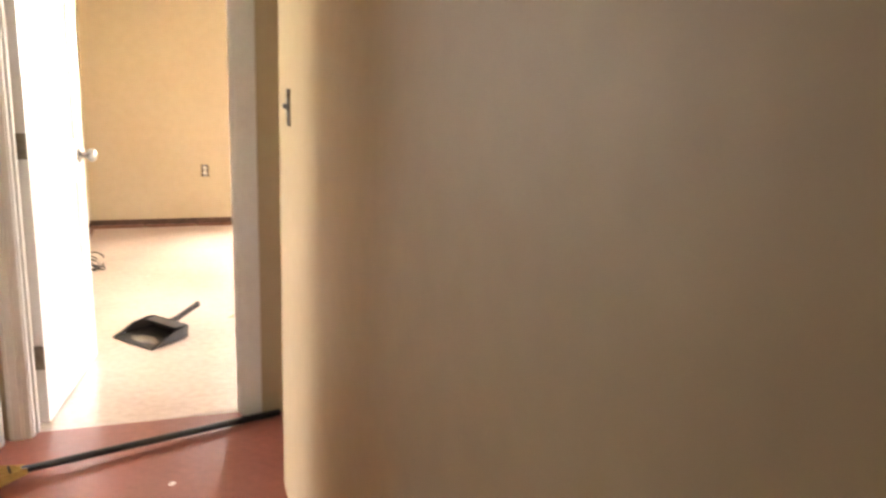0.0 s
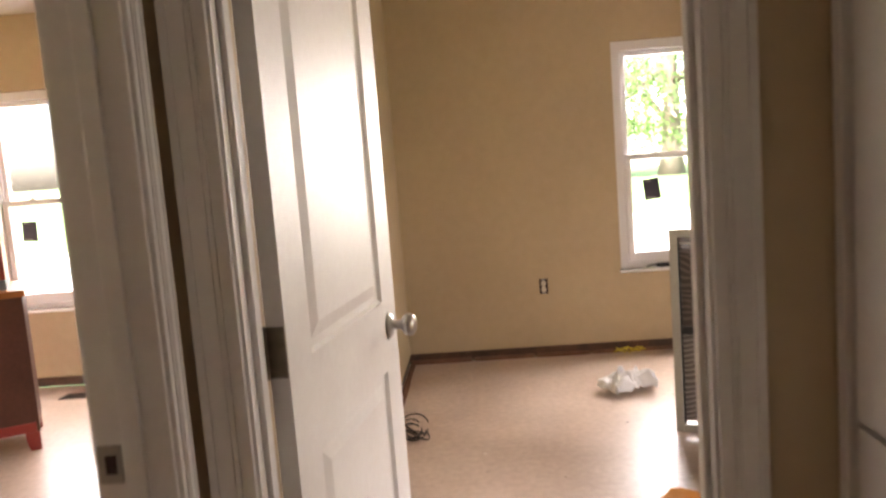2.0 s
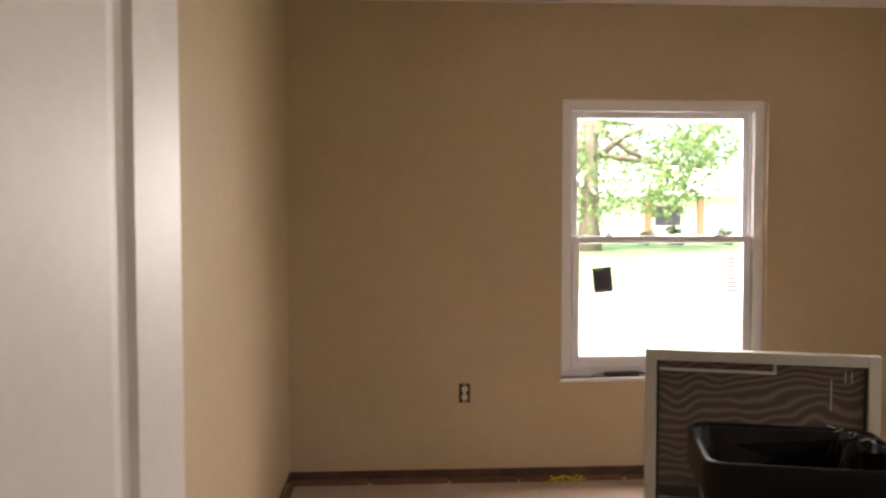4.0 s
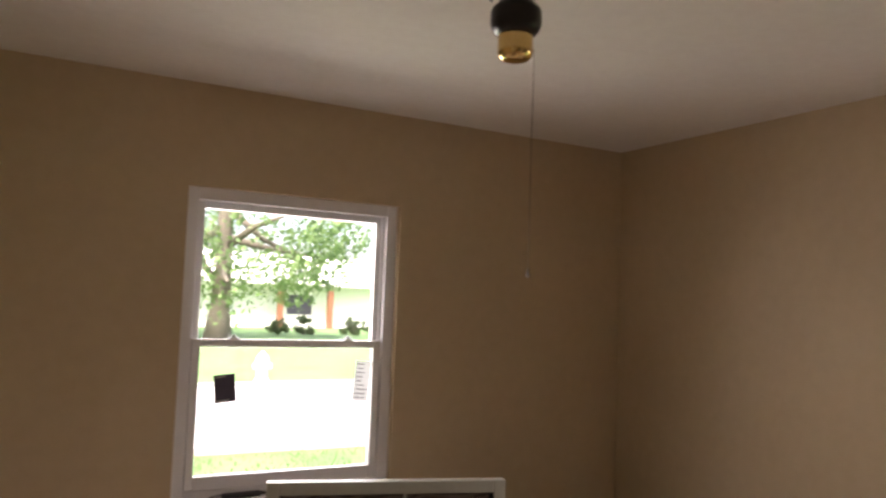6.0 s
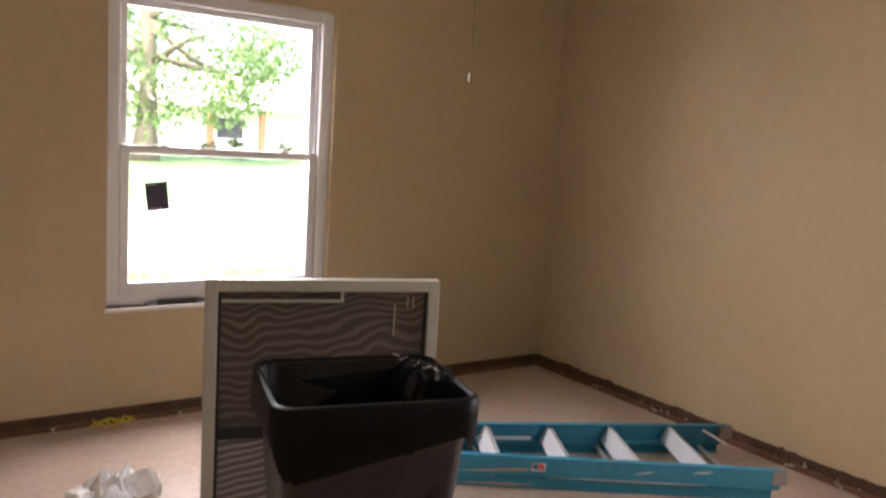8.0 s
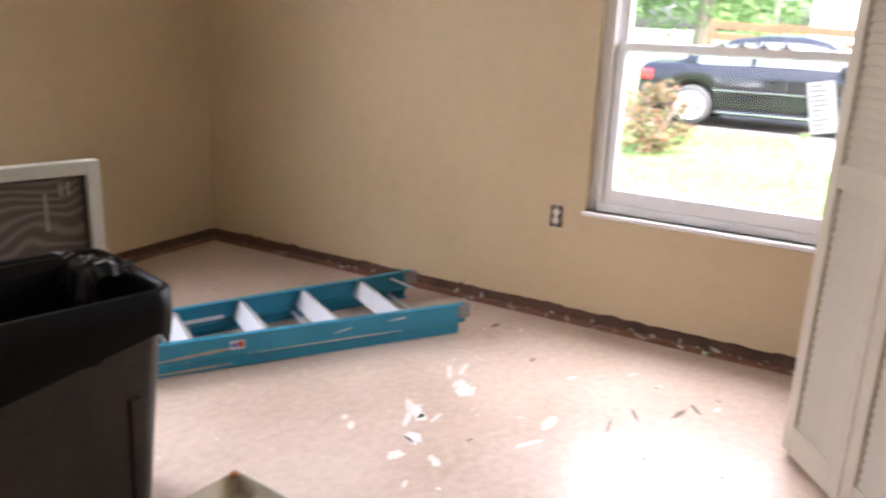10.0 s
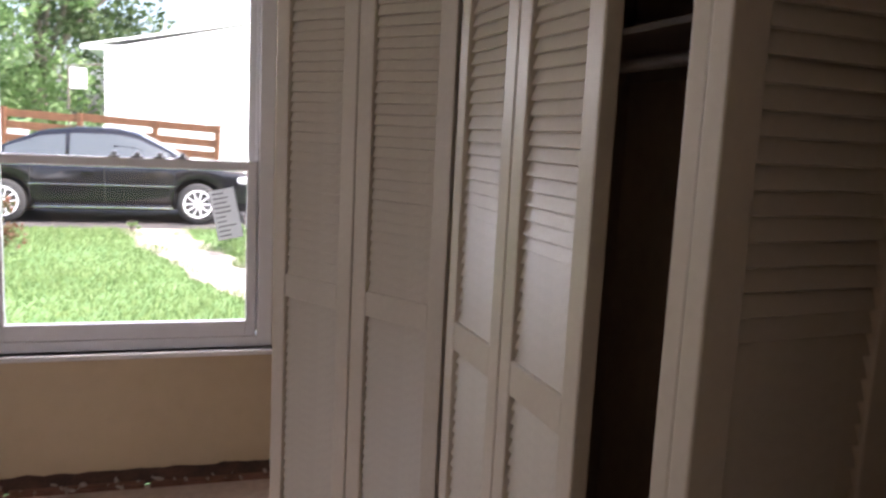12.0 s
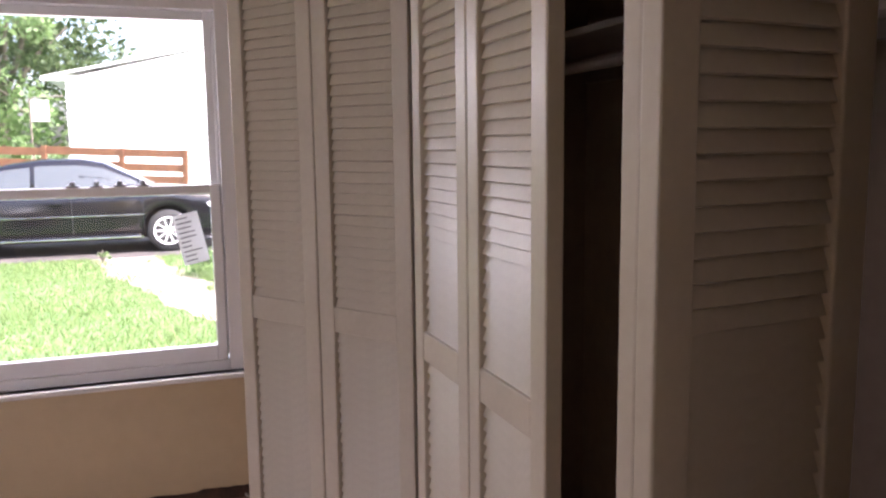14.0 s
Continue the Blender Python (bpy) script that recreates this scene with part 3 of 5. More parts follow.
sc = thing("storm_window", pose(-2.622, -1.496, 0, 0, 0, -16.5), "white aluminium storm window with fly screen, standing on the floor", "storm window")
bm = B()
for b in ((0, 0.036, 0, SHt), (SWd - 0.036, SWd, 0, SHt)):
    box(bm, b[0], b[1], 0, SD, b[2], b[3], 0.003)
box(bm, 0.036, SWd - 0.036, 0, SD, SHt - 0.036, SHt, 0.003)
box(bm, 0.036, SWd - 0.036, 0, SD, 0, 0.036, 0.003)
part("outer_frame", bm, ALU, sc)
bm = B()
for b in ((0.036, 0.046, 0.036, SHt - 0.036), (SWd - 0.046, SWd - 0.036, 0.036, SHt - 0.036)):
    box(bm, b[0], b[1], 0.008, 0.03, b[2], b[3], 0.002)
part("track", bm, GASKET, sc)
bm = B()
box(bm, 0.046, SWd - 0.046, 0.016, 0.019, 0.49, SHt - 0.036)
part("fly_screen", bm, SCREEN, sc, "brown fly screen with moire bands in its colour")
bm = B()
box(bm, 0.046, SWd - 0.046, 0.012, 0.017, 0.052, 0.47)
part("lower_pane", bm, SCREEN2, sc, "lower pane with its reflection put into the colour")
bm = B()
box(bm, 0.046, SWd - 0.046, 0.006, 0.03, 0.455, 0.492, 0.002)
part("meeting_bar", bm, GASKET, sc, "black meeting bar")
bm = B()
box(bm, 0.046, 0.40, 0.004, 0.014, 0.868, 0.876, 0.001)
box(bm, 0.046, 0.40, 0.004, 0.014, 0.902, 0.909, 0.001)
box(bm, 0.392, 0.40, 0.004, 0.014, 0.876, 0.902, 0.001)
part("vent_bar", bm, ALU, sc)
bm = B()
box(bm, 0.56, 0.563, 0.013, 0.0145, 0.76, 0.86)
box(bm, 0.60, 0.603, 0.013, 0.0145, 0.85, 0.885)
box(bm, 0.618, 0.621, 0.013, 0.0145, 0.85, 0.885)
part("scratch", bm, ALU, sc, "pale scratches")

# ---- rubbish bin with liner ----
BINPL = mat("dark brown plastic", (0.012, 0.0095, 0.008), 0.36, col2=(0.036, 0.029, 0.024), scale=5, bump=0.06, bscale=30)
LINER = mat("black plastic film", (0.004, 0.004, 0.004), 0.45, col2=(0.007, 0.007, 0.007), scale=8, spec=0.14)
CLEARFILM = mat("crinkled grey film", (0.25, 0.25, 0.27), 0.2, col2=(0.55, 0.55, 0.58), scale=60)


def rrect(w, d, r, n=6):
    out = []
    for cx, cy, a0 in ((w / 2 - r, d / 2 - r, 0), (-w / 2 + r, d / 2 - r, 90), (-w / 2 + r, -d / 2 + r, 180), (w / 2 - r, -d / 2 + r, 270)):
        for i in range(n + 1):
            a = radians(a0 + 90 * i / n)
            out.append((cx + r * math.cos(a), cy + r * math.sin(a)))
    return out


def loft(bm, rings, close=True, cap0=True, cap1=True):
    vs = [[bm.verts.new(p) for p in r] for r in rings]
    n = len(vs[0])
    for a, b in zip(vs, vs[1:]):
        for i in range(n if close else n - 1):
            bm.faces.new((a[i], a[(i + 1) % n], b[(i + 1) % n], b[i]))
    if cap0:
        bm.faces.new(vs[0][::-1])
    if cap1:
        bm.faces.new(vs[-1])
    return vs


bn = thing("rubbish_bin", pose(-2.371, -1.978, 0, 0, 0, -13.8), "tall dark brown plastic bin with a black liner folded over", "bin")
BWT, BDT, BH = 0.485, 0.39, 0.75
bm = B()
rings = []
for z, k in ((0.0, 0.70), (0.02, 0.72), (0.55, 0.91), (0.66, 0.95), (0.70, 0.965)):
    rings.append([(x, y, z) for x, y in rrect(BWT * k, BDT * k, 0.045 * k)])
for w_, z in ((1.03, 0.70), (1.035, 0.735), (1.02, BH), (0.965, BH), (0.95, 0.70)):
    rings.append([(x, y, z) for x, y in rrect(BWT * w_, BDT * w_, 0.05)])
rings.append([(x, y, 0.03) for x, y in rrect(BWT * 0.66, BDT * 0.66, 0.04)])
loft(bm, rings)
part("body", bm, BINPL, bn, smooth=False)
for x in (-0.155, 0.15):
    bm = B()
    loft(bm, [[(x + dx * s, -BDT / 2 * (0.72 + 0.40 * z) + dy, z) for dx, dy in ((-0.012, 0.004), (-0.010, -0.008), (0.010, -0.008), (0.012, 0.004))] for z, s in ((0.04, 0.7), (0.30, 0.9), (0.52, 1.0))])
    part("rib", bm, BINPL, bn)
# no hollow here: a raised black block paints in the slot's shade
bm = B()
box(bm, -0.05, 0.085, -BDT / 2 * 0.96 - 0.014, -BDT / 2 * 0.90, 0.625, 0.655, 0.008)
part("grip_slot", bm, LINER, bn, "hand slot as a black block in place of its shade")
rn = random.Random(5)
bm = B()
base = rrect(BWT, BDT, 0.05, 8)
N = len(base)
drop = []
for i, (x, y) in enumerate(base):
    f = 0.10 + 0.02 * math.sin(i * 0.9) + rn.uniform(-0.008, 0.008)
    if y < -0.1 and x < 0.02:
        f += 0.16 * max(0.0, math.cos((x + 0.09) * 9)) ** 1.2 + 0.02 * math.sin(x * 60)
    drop.append(f)
rg = []
for k, off, inner in ((1.0, 1.055, 0), (0.8, 1.062, 0), (0.45, 1.058, 0), (0.0, 1.05, 0)):
    rg.append([(x * off * (1 - 0.12 * drop[i] * k) + rn.uniform(-0.002, 0.002), y * off * (1 - 0.12 * drop[i] * k) + rn.uniform(-0.002, 0.002), BH + 0.004 - drop[i] * k) for i, (x, y) in enumerate(base)])
rg.append([(x * 1.0, y * 1.0, BH + 0.010) for x, y in base])
for z, k in ((BH - 0.005, 0.955), (0.60, 0.90), (0.40, 0.82), (0.16, 0.66)):
    rg.append([(x * k + rn.uniform(-0.006, 0.006), y * k + rn.uniform(-0.006, 0.006), z) for x, y in base])
loft(bm, rg, cap0=False)
part("liner", bm, LINER, bn, "shiny black liner folded over the rim", smooth=True)
bm = B()
pts = []
for i in range(9):
    for j in range(7):
        pts.append(bm.verts.new((0.10 + 0.014 * i + rn.uniform(-0.006, 0.006), -0.10 + 0.028 * j + rn.uniform(-0.008, 0.008), BH + 0.012 + rn.uniform(0, 0.018) + 0.02 * math.sin(j * 1.7) - (0.05 if i == 0 else 0))))
for i in range(8):
    for j in range(6):
        bm.faces.new((pts[i * 7 + j], pts[i * 7 + j + 1], pts[(i + 1) * 7 + j + 1], pts[(i + 1) * 7 + j]))
part("crumpled_film", bm, LINER, bn, "crumpled glossy film")
bm = B()
for i in range(7):
    box(bm, -0.010, 0.014, -0.004, 0.004, -0.001, 0.001, 0, pose(0.125 + 0.012 * i, 0.11 - 0.03 * i, BH + 0.033, rn.uniform(-40, 40), rn.uniform(-30, 30), rn.uniform(0, 180)))
part("film_crease", bm, CLEARFILM, bn, "light grey creases of film")

# ---- folded stepladder ----
BLUE = mat("blue fibreglass", (0.010, 0.20, 0.34), 0.4, col2=(0.02, 0.27, 0.42), scale=4, bump=0.08, bscale=60)
TREAD = mat("white aluminium tread", (0.62, 0.64, 0.68), 0.4, 0.3, col2=(0.72, 0.74, 0.78), scale=6)
RED = mat("red print", (0.55, 0.06, 0.05), 0.6)
BLUEPRINT = mat("blue print", (0.05, 0.12, 0.5), 0.6)
LL = 1.75
lad = thing("stepladder", pose(-0.280, -1.744, 0, 0, 0, 150.8), "blue fibreglass stepladder folded and lying on the floor", "ladder")


def lhalf(x):
    return 0.266 - 0.066 * x


def rail(z0, z1, inset, s, x0, x1, nm):
    """A channel rail: web and two flanges, tapering inwards along x."""
    bm = B()
    a = math.atan(0.066)
    m = Matrix.Translation((x0, s * (lhalf(x0) - inset), 0)) @ Matrix.Rotation(-s * a, 4, "Z")
    L = (x1 - x0) / math.cos(a)
    prof = [(0, z0), (0, z1), (-0.026, z1), (-0.026, z1 - 0.004), (-0.004, z1 - 0.004), (-0.004, z0 + 0.004), (-0.026, z0 + 0.004), (-0.026, z0)]
    loft(bm, [[m @ Vector((x, s * y, z)) for y, z in prof] for x in (0.0, L)])
    return part(nm, bm, BLUE, lad)


for s in (1, -1):
    r_ = rail(0.052, 0.135, 0.0, s, 0.0, LL - 0.05, "front_rail")
    bm = B()
    box(bm, -0.03, 0.035, *sorted((s * (lhalf(0) + 0.003), s * (lhalf(0) - 0.03))), 0.07, 0.13, 0.006)
    part("foot", bm, mat("grey rubber", (0.28, 0.26, 0.25), 0.8), r_, "worn grey rubber foot")
    rail(0.004, 0.048, 0.004, s, 0.03, LL - 0.12, "rear_rail")
for k, x in enumerate((0.30, 0.59, 0.88, 1.17, 1.46)):
    bm = B()
    hw = lhalf(x) - 0.005
    box(bm, x - 0.004, x, -hw, hw, 0.050, 0.128, 0.001)
    box(bm, x - 0.030, x - 0.004, -hw, hw, 0.124, 0.128, 0.001)
    box(bm, x - 0.030, x - 0.004, -hw, hw, 0.050, 0.054, 0.001)
    for j in range(5):
        box(bm, x, x + 0.0015, -hw, hw, 0.060 + 0.013 * j, 0.064 + 0.013 * j)
    bmesh.ops.transform(bm, matrix=Matrix.Translation((x, 0, 0.09)) @ Matrix.Rotation(radians(-24), 4, "Y") @ Matrix.Translation((-x, 0, -0.09)), verts=bm.verts)
    part("tread", bm, TREAD, lad, "white ribbed tread")
for x in (0.12, 0.62, 1.2):
    bm = B()
    tube(bm, [(x, -lhalf(x) + 0.01, 0.026), (x, lhalf(x) - 0.01, 0.026)], 0.009, 8)
    part("rear_brace", bm, TREAD, lad)
for s in (1, -1):
    bm = B()
    tube(bm, [(0.12, s * (lhalf(0.12) - 0.03), 0.115), (0.03, s * (lhalf(0.03) - 0.10), 0.075)], 0.006, 8)
    part("corner_brace", bm, TREAD, lad)
    bm = B()
    box(bm, 0.95, 1.20, -0.0015, 0.0015, -0.008, 0.008, 0.0005, Matrix.Translation((0.0, s * (lhalf(1.07) + 0.004), 0.085)) @ Matrix.Rotation(-s * 0.062, 4, "Z"))
    part("spreader", bm, TREAD, lad, "flat metal spreader bar")
WORN = mat("tan paint smears", (0.34, 0.27, 0.19), 0.7, col2=(0.46, 0.40, 0.33), scale=25)
PALESMEAR = mat("pale paint smears", (0.45, 0.52, 0.55), 0.6, col2=(0.60, 0.62, 0.62), scale=30)
for x0, x1, za, zb, h, mt in ((0.97, 1.30, 0.088, 0.066, 0.009, WORN), (1.0, 1.34, 0.022, 0.016, 0.007, WORN), (0.30, 0.95, 0.055, 0.055, 0.004, PALESMEAR), (0.52, 0.60, 0.10, 0.085, 0.005, PALESMEAR), (0.28, 0.36, 0.112, 0.104, 0.006, PALESMEAR)):
    bm = B()
    loft(bm, [[(x, lhalf(x) + 0.0004, z - k * h), (x, lhalf(x) + 0.0012, z - k * h), (x, lhalf(x) + 0.0012, z + k * h), (x, lhalf(x) + 0.0004, z + k * h)] for x, z, k in ((x0, za, 0.2), (x0 * 0.7 + x1 * 0.3, za * 0.7 + zb * 0.3, 0.8), (x0 * 0.3 + x1 * 0.7, za * 0.3 + zb * 0.7, 0.55), (x1, zb, 0.15))])
    part("paint_smear", bm, mt, lad, "dried paint smear")
bm = B()
box(bm, LL - 0.06, LL + 0.09, -lhalf(LL) - 0.02, lhalf(LL) + 0.02, 0.0, 0.14, 0.01)
part("top_cap", bm, BLUE, lad)
lm = Matrix.Translation((0.985, lhalf(0.985) + 0.0005, 0.096)) @ Matrix.Rotation(-0.062, 4, "Z")
bm = B()
box(bm, -0.028, 0.028, 0, 0.001, -0.018, 0.018, 0, lm)
lb = part("label", bm, PAPER, lad, "small printed label")
bm = B()
box(bm, -0.022, 0.0, 0.001, 0.0016, -0.010, 0.012, 0, lm)
part("print", bm, RED, lb)
bm = B()
box(bm, 0.003, 0.022, 0.001, 0.0016, -0.008, 0.008, 0, lm)
part("print", bm, BLUEPRINT, lb)

# ---- paint tray ----
TRAYM = mat("paint-stained plastic", (0.48, 0.42, 0.30), 0.45, col2=(0.66, 0.60, 0.49), scale=9, bump=0.1, bscale=50)
tr = thing("paint_tray", pose(-1.969, -2.202, 0, 0, 0, -6), "cream paint-stained roller tray on the floor", "paint tray")
TWd, TLn = 0.25, 0.385
bm = B()
prof = []
for y, top_, bot in ((-TLn / 2, 0.060, 0.052), (-TLn / 2 + 0.02, 0.060, 0.046), (TLn / 2 - 0.12, 0.060, 0.012), (TLn / 2 - 0.10, 0.060, 0.005), (TLn / 2 - 0.02, 0.060, 0.005), (TLn / 2, 0.060, 0.058)):
    h = TWd / 2
    prof.append([(-h - 0.008, y, top_ - 0.004), (-h, y, top_), (-h + 0.004, y, top_ - 0.002), (-h + 0.012, y, bot), (h - 0.012, y, bot), (h - 0.004, y, top_ - 0.002), (h, y, top_), (h + 0.008, y, top_ - 0.004),
                 (h - 0.010, y, bot - 0.004), (-h + 0.010, y, bot - 0.004)])
loft(bm, prof)
part("pan", bm, TRAYM, tr)
for i in range(9):
    y = -TLn / 2 + 0.045 + 0.023 * i
    z = 0.046 - (0.034 / 0.245) * (0.025 + 0.023 * i) + 0.001
    for s in (-1, 1):
        bm = B()
        box(bm, 0.010, 0.100, -0.005, 0.005, -0.004, 0.009, 0.002, Matrix.Translation((0, y, z)) @ Matrix.Diagonal((s, 1, 1, 1)) @ Matrix.Rotation(radians(24), 4, "Z"))
        part("rib", bm, TRAYM, tr)
# thin dark brown strip down the middle of the ramp
bm = B()
zz = [(-TLn / 2 + 0.03, 0.0455), (TLn / 2 - 0.13, 0.0135)]
loft(bm, [[(-0.006, y, z), (0.006, y, z), (0.006, y, z + 0.0015), (-0.006, y, z + 0.0015)] for y, z in zz])
part("centre_groove", bm, mat("dark brown strip", (0.16, 0.11, 0.06), 0.6, col2=(0.24, 0.18, 0.10), scale=40), tr, "brown centre groove")
RUST = mat("orange rust stain", (0.35, 0.13, 0.03), 0.6)
bm = B()
lathe(bm, [(0.012, 0.0), (0.014, 0.006), (0.009, 0.014), (0.003, 0.016)], 14, pose(TWd / 2 - 0.02, TLn / 2 - 0.012, 0.052))
part("dried_drip", bm, RUST, tr, "dried orange drip")
# ---- small things on the floors ----
BLACKPL = mat("black plastic", (0.018, 0.018, 0.018), 0.38, col2=(0.03, 0.03, 0.03), scale=12)
DUST = mat("grey dust", (0.16, 0.15, 0.14), 0.9, col2=(0.28, 0.27, 0.25), scale=25)
dp = thing("dustpan", pose(-3.545, -2.914, 0, 0, 0, -51.6), "black plastic dustpan with dust in it", "dustpan")
bm = B()
outl = []
for y, w, hh in ((0.0, 0.154, 0.003), (0.05, 0.154, 0.020), (0.12, 0.150, 0.052), (0.20, 0.140, 0.066), (0.235, 0.128, 0.066)):
    b = 0.002 + 0.012 * max(0, y - 0.1)
    t = 0.004
    outl.append([(-w, y, hh), (-w + t, y, hh), (-w + t + 0.006, y, b + 0.003), (w - t - 0.006, y, b + 0.003), (w - t, y, hh), (w, y, hh), (w - 0.006, y, b), (-w + 0.006, y, b)])
loft(bm, outl)
box(bm, -0.118, 0.118, 0.228, 0.236, 0.004, 0.066, 0.002)
part("pan", bm, BLACKPL, dp)
bm = B()
box(bm, -0.116, 0.116, 0.165, 0.232, 0.060, 0.064, 0.001)
part("hood", bm, BLACKPL, dp)
bm = B()
loft(bm, [[(x * w, y, z + zz) for x, zz in ((-1, 0.0), (-1, 0.016), (-0.5, 0.022), (0.5, 0.022), (1, 0.016), (1, 0.0))] for y, w, z in ((0.225, 0.022, 0.045), (0.28, 0.014, 0.058), (0.36, 0.014, 0.085), (0.40, 0.016, 0.098), (0.408, 0.010, 0.102))])
part("handle", bm, BLACKPL, dp)
bm = B()
rn = random.Random(11)
loft(bm, [[(0.085 * math.cos(2 * math.pi * i / 18) * k * (1 + 0.2 * math.sin(i * 2.3)), 0.075 + 0.042 * math.sin(2 * math.pi * i / 18) * k, z) for i in range(18)] for k, z in ((1.0, 0.0055), (0.8, 0.0085), (0.4, 0.0105))])
part("dust_heap", bm, DUST, dp, "pale grey dust")

STRAW = mat("yellow broom straw", (0.45, 0.27, 0.08), 0.8, col2=(0.62, 0.40, 0.14), scale=40, bump=0.5, bscale=150)
br = thing("broom", None, "black-handled straw broom lying on the hall floor", "broom")
p0, p1 = Vector((-3.82, -4.162, 0.030)), Vector((-2.965, -3.885, 0.014))
d = (p1 - p0).normalized()
bm = B()
tube(bm, [p0, p1], 0.0125, 14)
part("broom_handle", bm, BLACKPL, br, "black round handle", smooth=True)
bm = B()
n = Vector((-d.y, d.x, 0))
rn = random.Random(3)
for i in range(170):
    a = rn.uniform(-1, 1)
    zz = rn.uniform(0.006, 0.050)
    q0 = p0 + d * 0.015 + n * (a * 0.016) + Vector((0, 0, (zz - 0.028) * 0.4))
    q1 = p0 - d * rn.uniform(0.15, 0.19) + n * (a * 0.085)
    q1.z = zz
    tube(bm, [q0, (q0 + q1) / 2 + Vector((0, 0, rn.uniform(-0.003, 0.004))), q1], 0.0022, 4)
bristles = part("bristles", bm, STRAW, br, "yellow straw bristles")
bm = B()
for k in (0.035, 0.075):
    lathe(bm, [(0.022 + 0.2 * k, -0.003), (0.024 + 0.2 * k, 0.003)], 16, Matrix.Translation(p0 - d * k) @ d.to_track_quat("Z", "Y").to_matrix().to_4x4() @ Matrix.Diagonal((1, 0.7, 1, 1)))
part("binding", bm, BLACKPL, br, "binding cord")

WHITEFILM = mat("white plastic film", (0.68, 0.68, 0.68), 0.35, col2=(0.80, 0.80, 0.80), scale=25)


def crumple(name, m, w, dpt, h, seed, material, label, category, nx=14, ny=11, peak=1.0):
    """A crumpled sheet lying on the floor, as a thin closed skin."""
    rg_ = random.Random(seed)
    bm = B()
    ox = rg_.uniform(0, 50)
    grid = []
    for i in range(nx):
        row = []
        for j in range(ny):
            u, v = i / (nx - 1) - 0.5, j / (ny - 1) - 0.5
            e = max(0.0, 1 - (2 * max(abs(u), abs(v))) ** 4)
            z = 0.003 + h * (0.25 + e * (0.35 + peak * abs(noise.noise((u * 4 + ox, v * 4, 0.3)))) + 0.25 * rg_.random())
            jx, jy = noise.noise((u * 3, v * 3 + ox, 1.0)) * 0.25, noise.noise((u * 3 + 9, v * 3 + ox, 2.0)) * 0.25
            row.append(bm.verts.new(((u + jx) * w, (v + jy) * dpt, z)))
        grid.append(row)
    for i in range(nx - 1):
        for j in range(ny - 1):
            bm.faces.new((grid[i][j], grid[i + 1][j], grid[i + 1][j + 1], grid[i][j + 1]))
    r = bmesh.ops.extrude_face_region(bm, geom=bm.faces[:])
    bmesh.ops.translate(bm, vec=(0, 0, -0.002), verts=[v for v in r["geom"] if isinstance(v, bmesh.types.BMVert)])
    ob = tagged(part(name, bm, material), label, category)
    ob.matrix_world = m
    return ob


crumple("plastic_bag", pose(-2.72, -0.83, 0, 0, 0, 20), 0.27, 0.20, 0.085, 4, WHITEFILM, "crumpled white plastic bag on the bare floor", "bag", 16, 13, 1.3)
ORANGE = mat("orange cloth", (0.55, 0.20, 0.03), 0.85, col2=(0.68, 0.28, 0.05), scale=20, bump=0.3, bscale=200)
crumple("orange_cloth", pose(-2.84, -2.42, 0, 0, 0, 62), 0.46, 0.20, 0.03, 9, ORANGE, "flat orange cloth lying on the bare floor", "cloth", 16, 9)
crumple("crumpled_paper", pose(-2.74, -2.50, 0, 0, 0, 30), 0.16, 0.13, 0.06, 12, WHITEFILM, "crumpled white paper on the bare floor", "paper", 10, 9)
YELLOW = mat("yellow plastic tape", (0.62, 0.52, 0.06), 0.5)
bm = B()
rn = random.Random(21)
for k in range(3):
    pts = [(-2.66 + 0.03 * i + rn.uniform(-0.012, 0.012), -0.085 + rn.uniform(-0.03, 0.03), 0.008 + 0.03 * abs(math.sin(i * 1.1 + k)) + rn.uniform(0, 0.008)) for i in range(7)]
    tube(bm, pts, 0.0045, 6)
tagged(part("yellow_tape", bm, YELLOW), "tangled bit of yellow tape by the wall", "tape")
bm = B()
rn = random.Random(8)
for k in range(6):
    cx, cy, r0 = rn.uniform(-0.02, 0.02), rn.uniform(-0.03, 0.03), rn.uniform(0.045, 0.075)
    tilt = rn.uniform(10, 62)
    m = pose(-3.845 + cx, -1.38 + cy, 0.0, tilt, rn.uniform(-20, 20), rn.uniform(0, 180))
    pts = [m @ Vector((r0 * math.cos(a), r0 * math.sin(a), 0)) for a in [2 * math.pi * i / 22 for i in range(21)]]
    lo = min(p.z for p in pts)
    tube(bm, [p + Vector((0, 0, 0.004 - lo)) for p in pts], 0.0035, 6)
tagged(part("cable_coil", bm, BLACKPL, smooth=True), "loose coil of black cable on the floor by the wall", "cable")

# caulking gun on the north window's stool
cg = thing("caulking_gun", pose(-2.27, -0.002, WZ0, 0, 0, 3), "dark caulking gun lying on the window stool", "tool")
bm = B()
box(bm, -0.085, 0.10, 0.002, 0.03, 0.001, 0.028, 0.008)
part("barrel", bm, BLACKPL, cg)
bm = B()
tube(bm, [(0.10, 0.016, 0.016), (0.15, 0.016, 0.012)], [0.010, 0.003], 10)
part("nozzle", bm, BLACKPL, cg)
bm = B()
tube(bm, [(-0.085, 0.016, 0.02), (-0.13, 0.014, 0.016), (-0.15, 0.006, 0.008)], 0.006, 8)
part("trigger", bm, GREYMETAL, cg)

# dried paint and flakes on the floor
DRIED = mat("dried white paint", (0.68, 0.62, 0.56), 0.5, col2=(0.84, 0.81, 0.77), scale=18)
SCUFF = mat("dark scuff", (0.17, 0.125, 0.10), 0.7, col2=(0.27, 0.20, 0.16), scale=30)


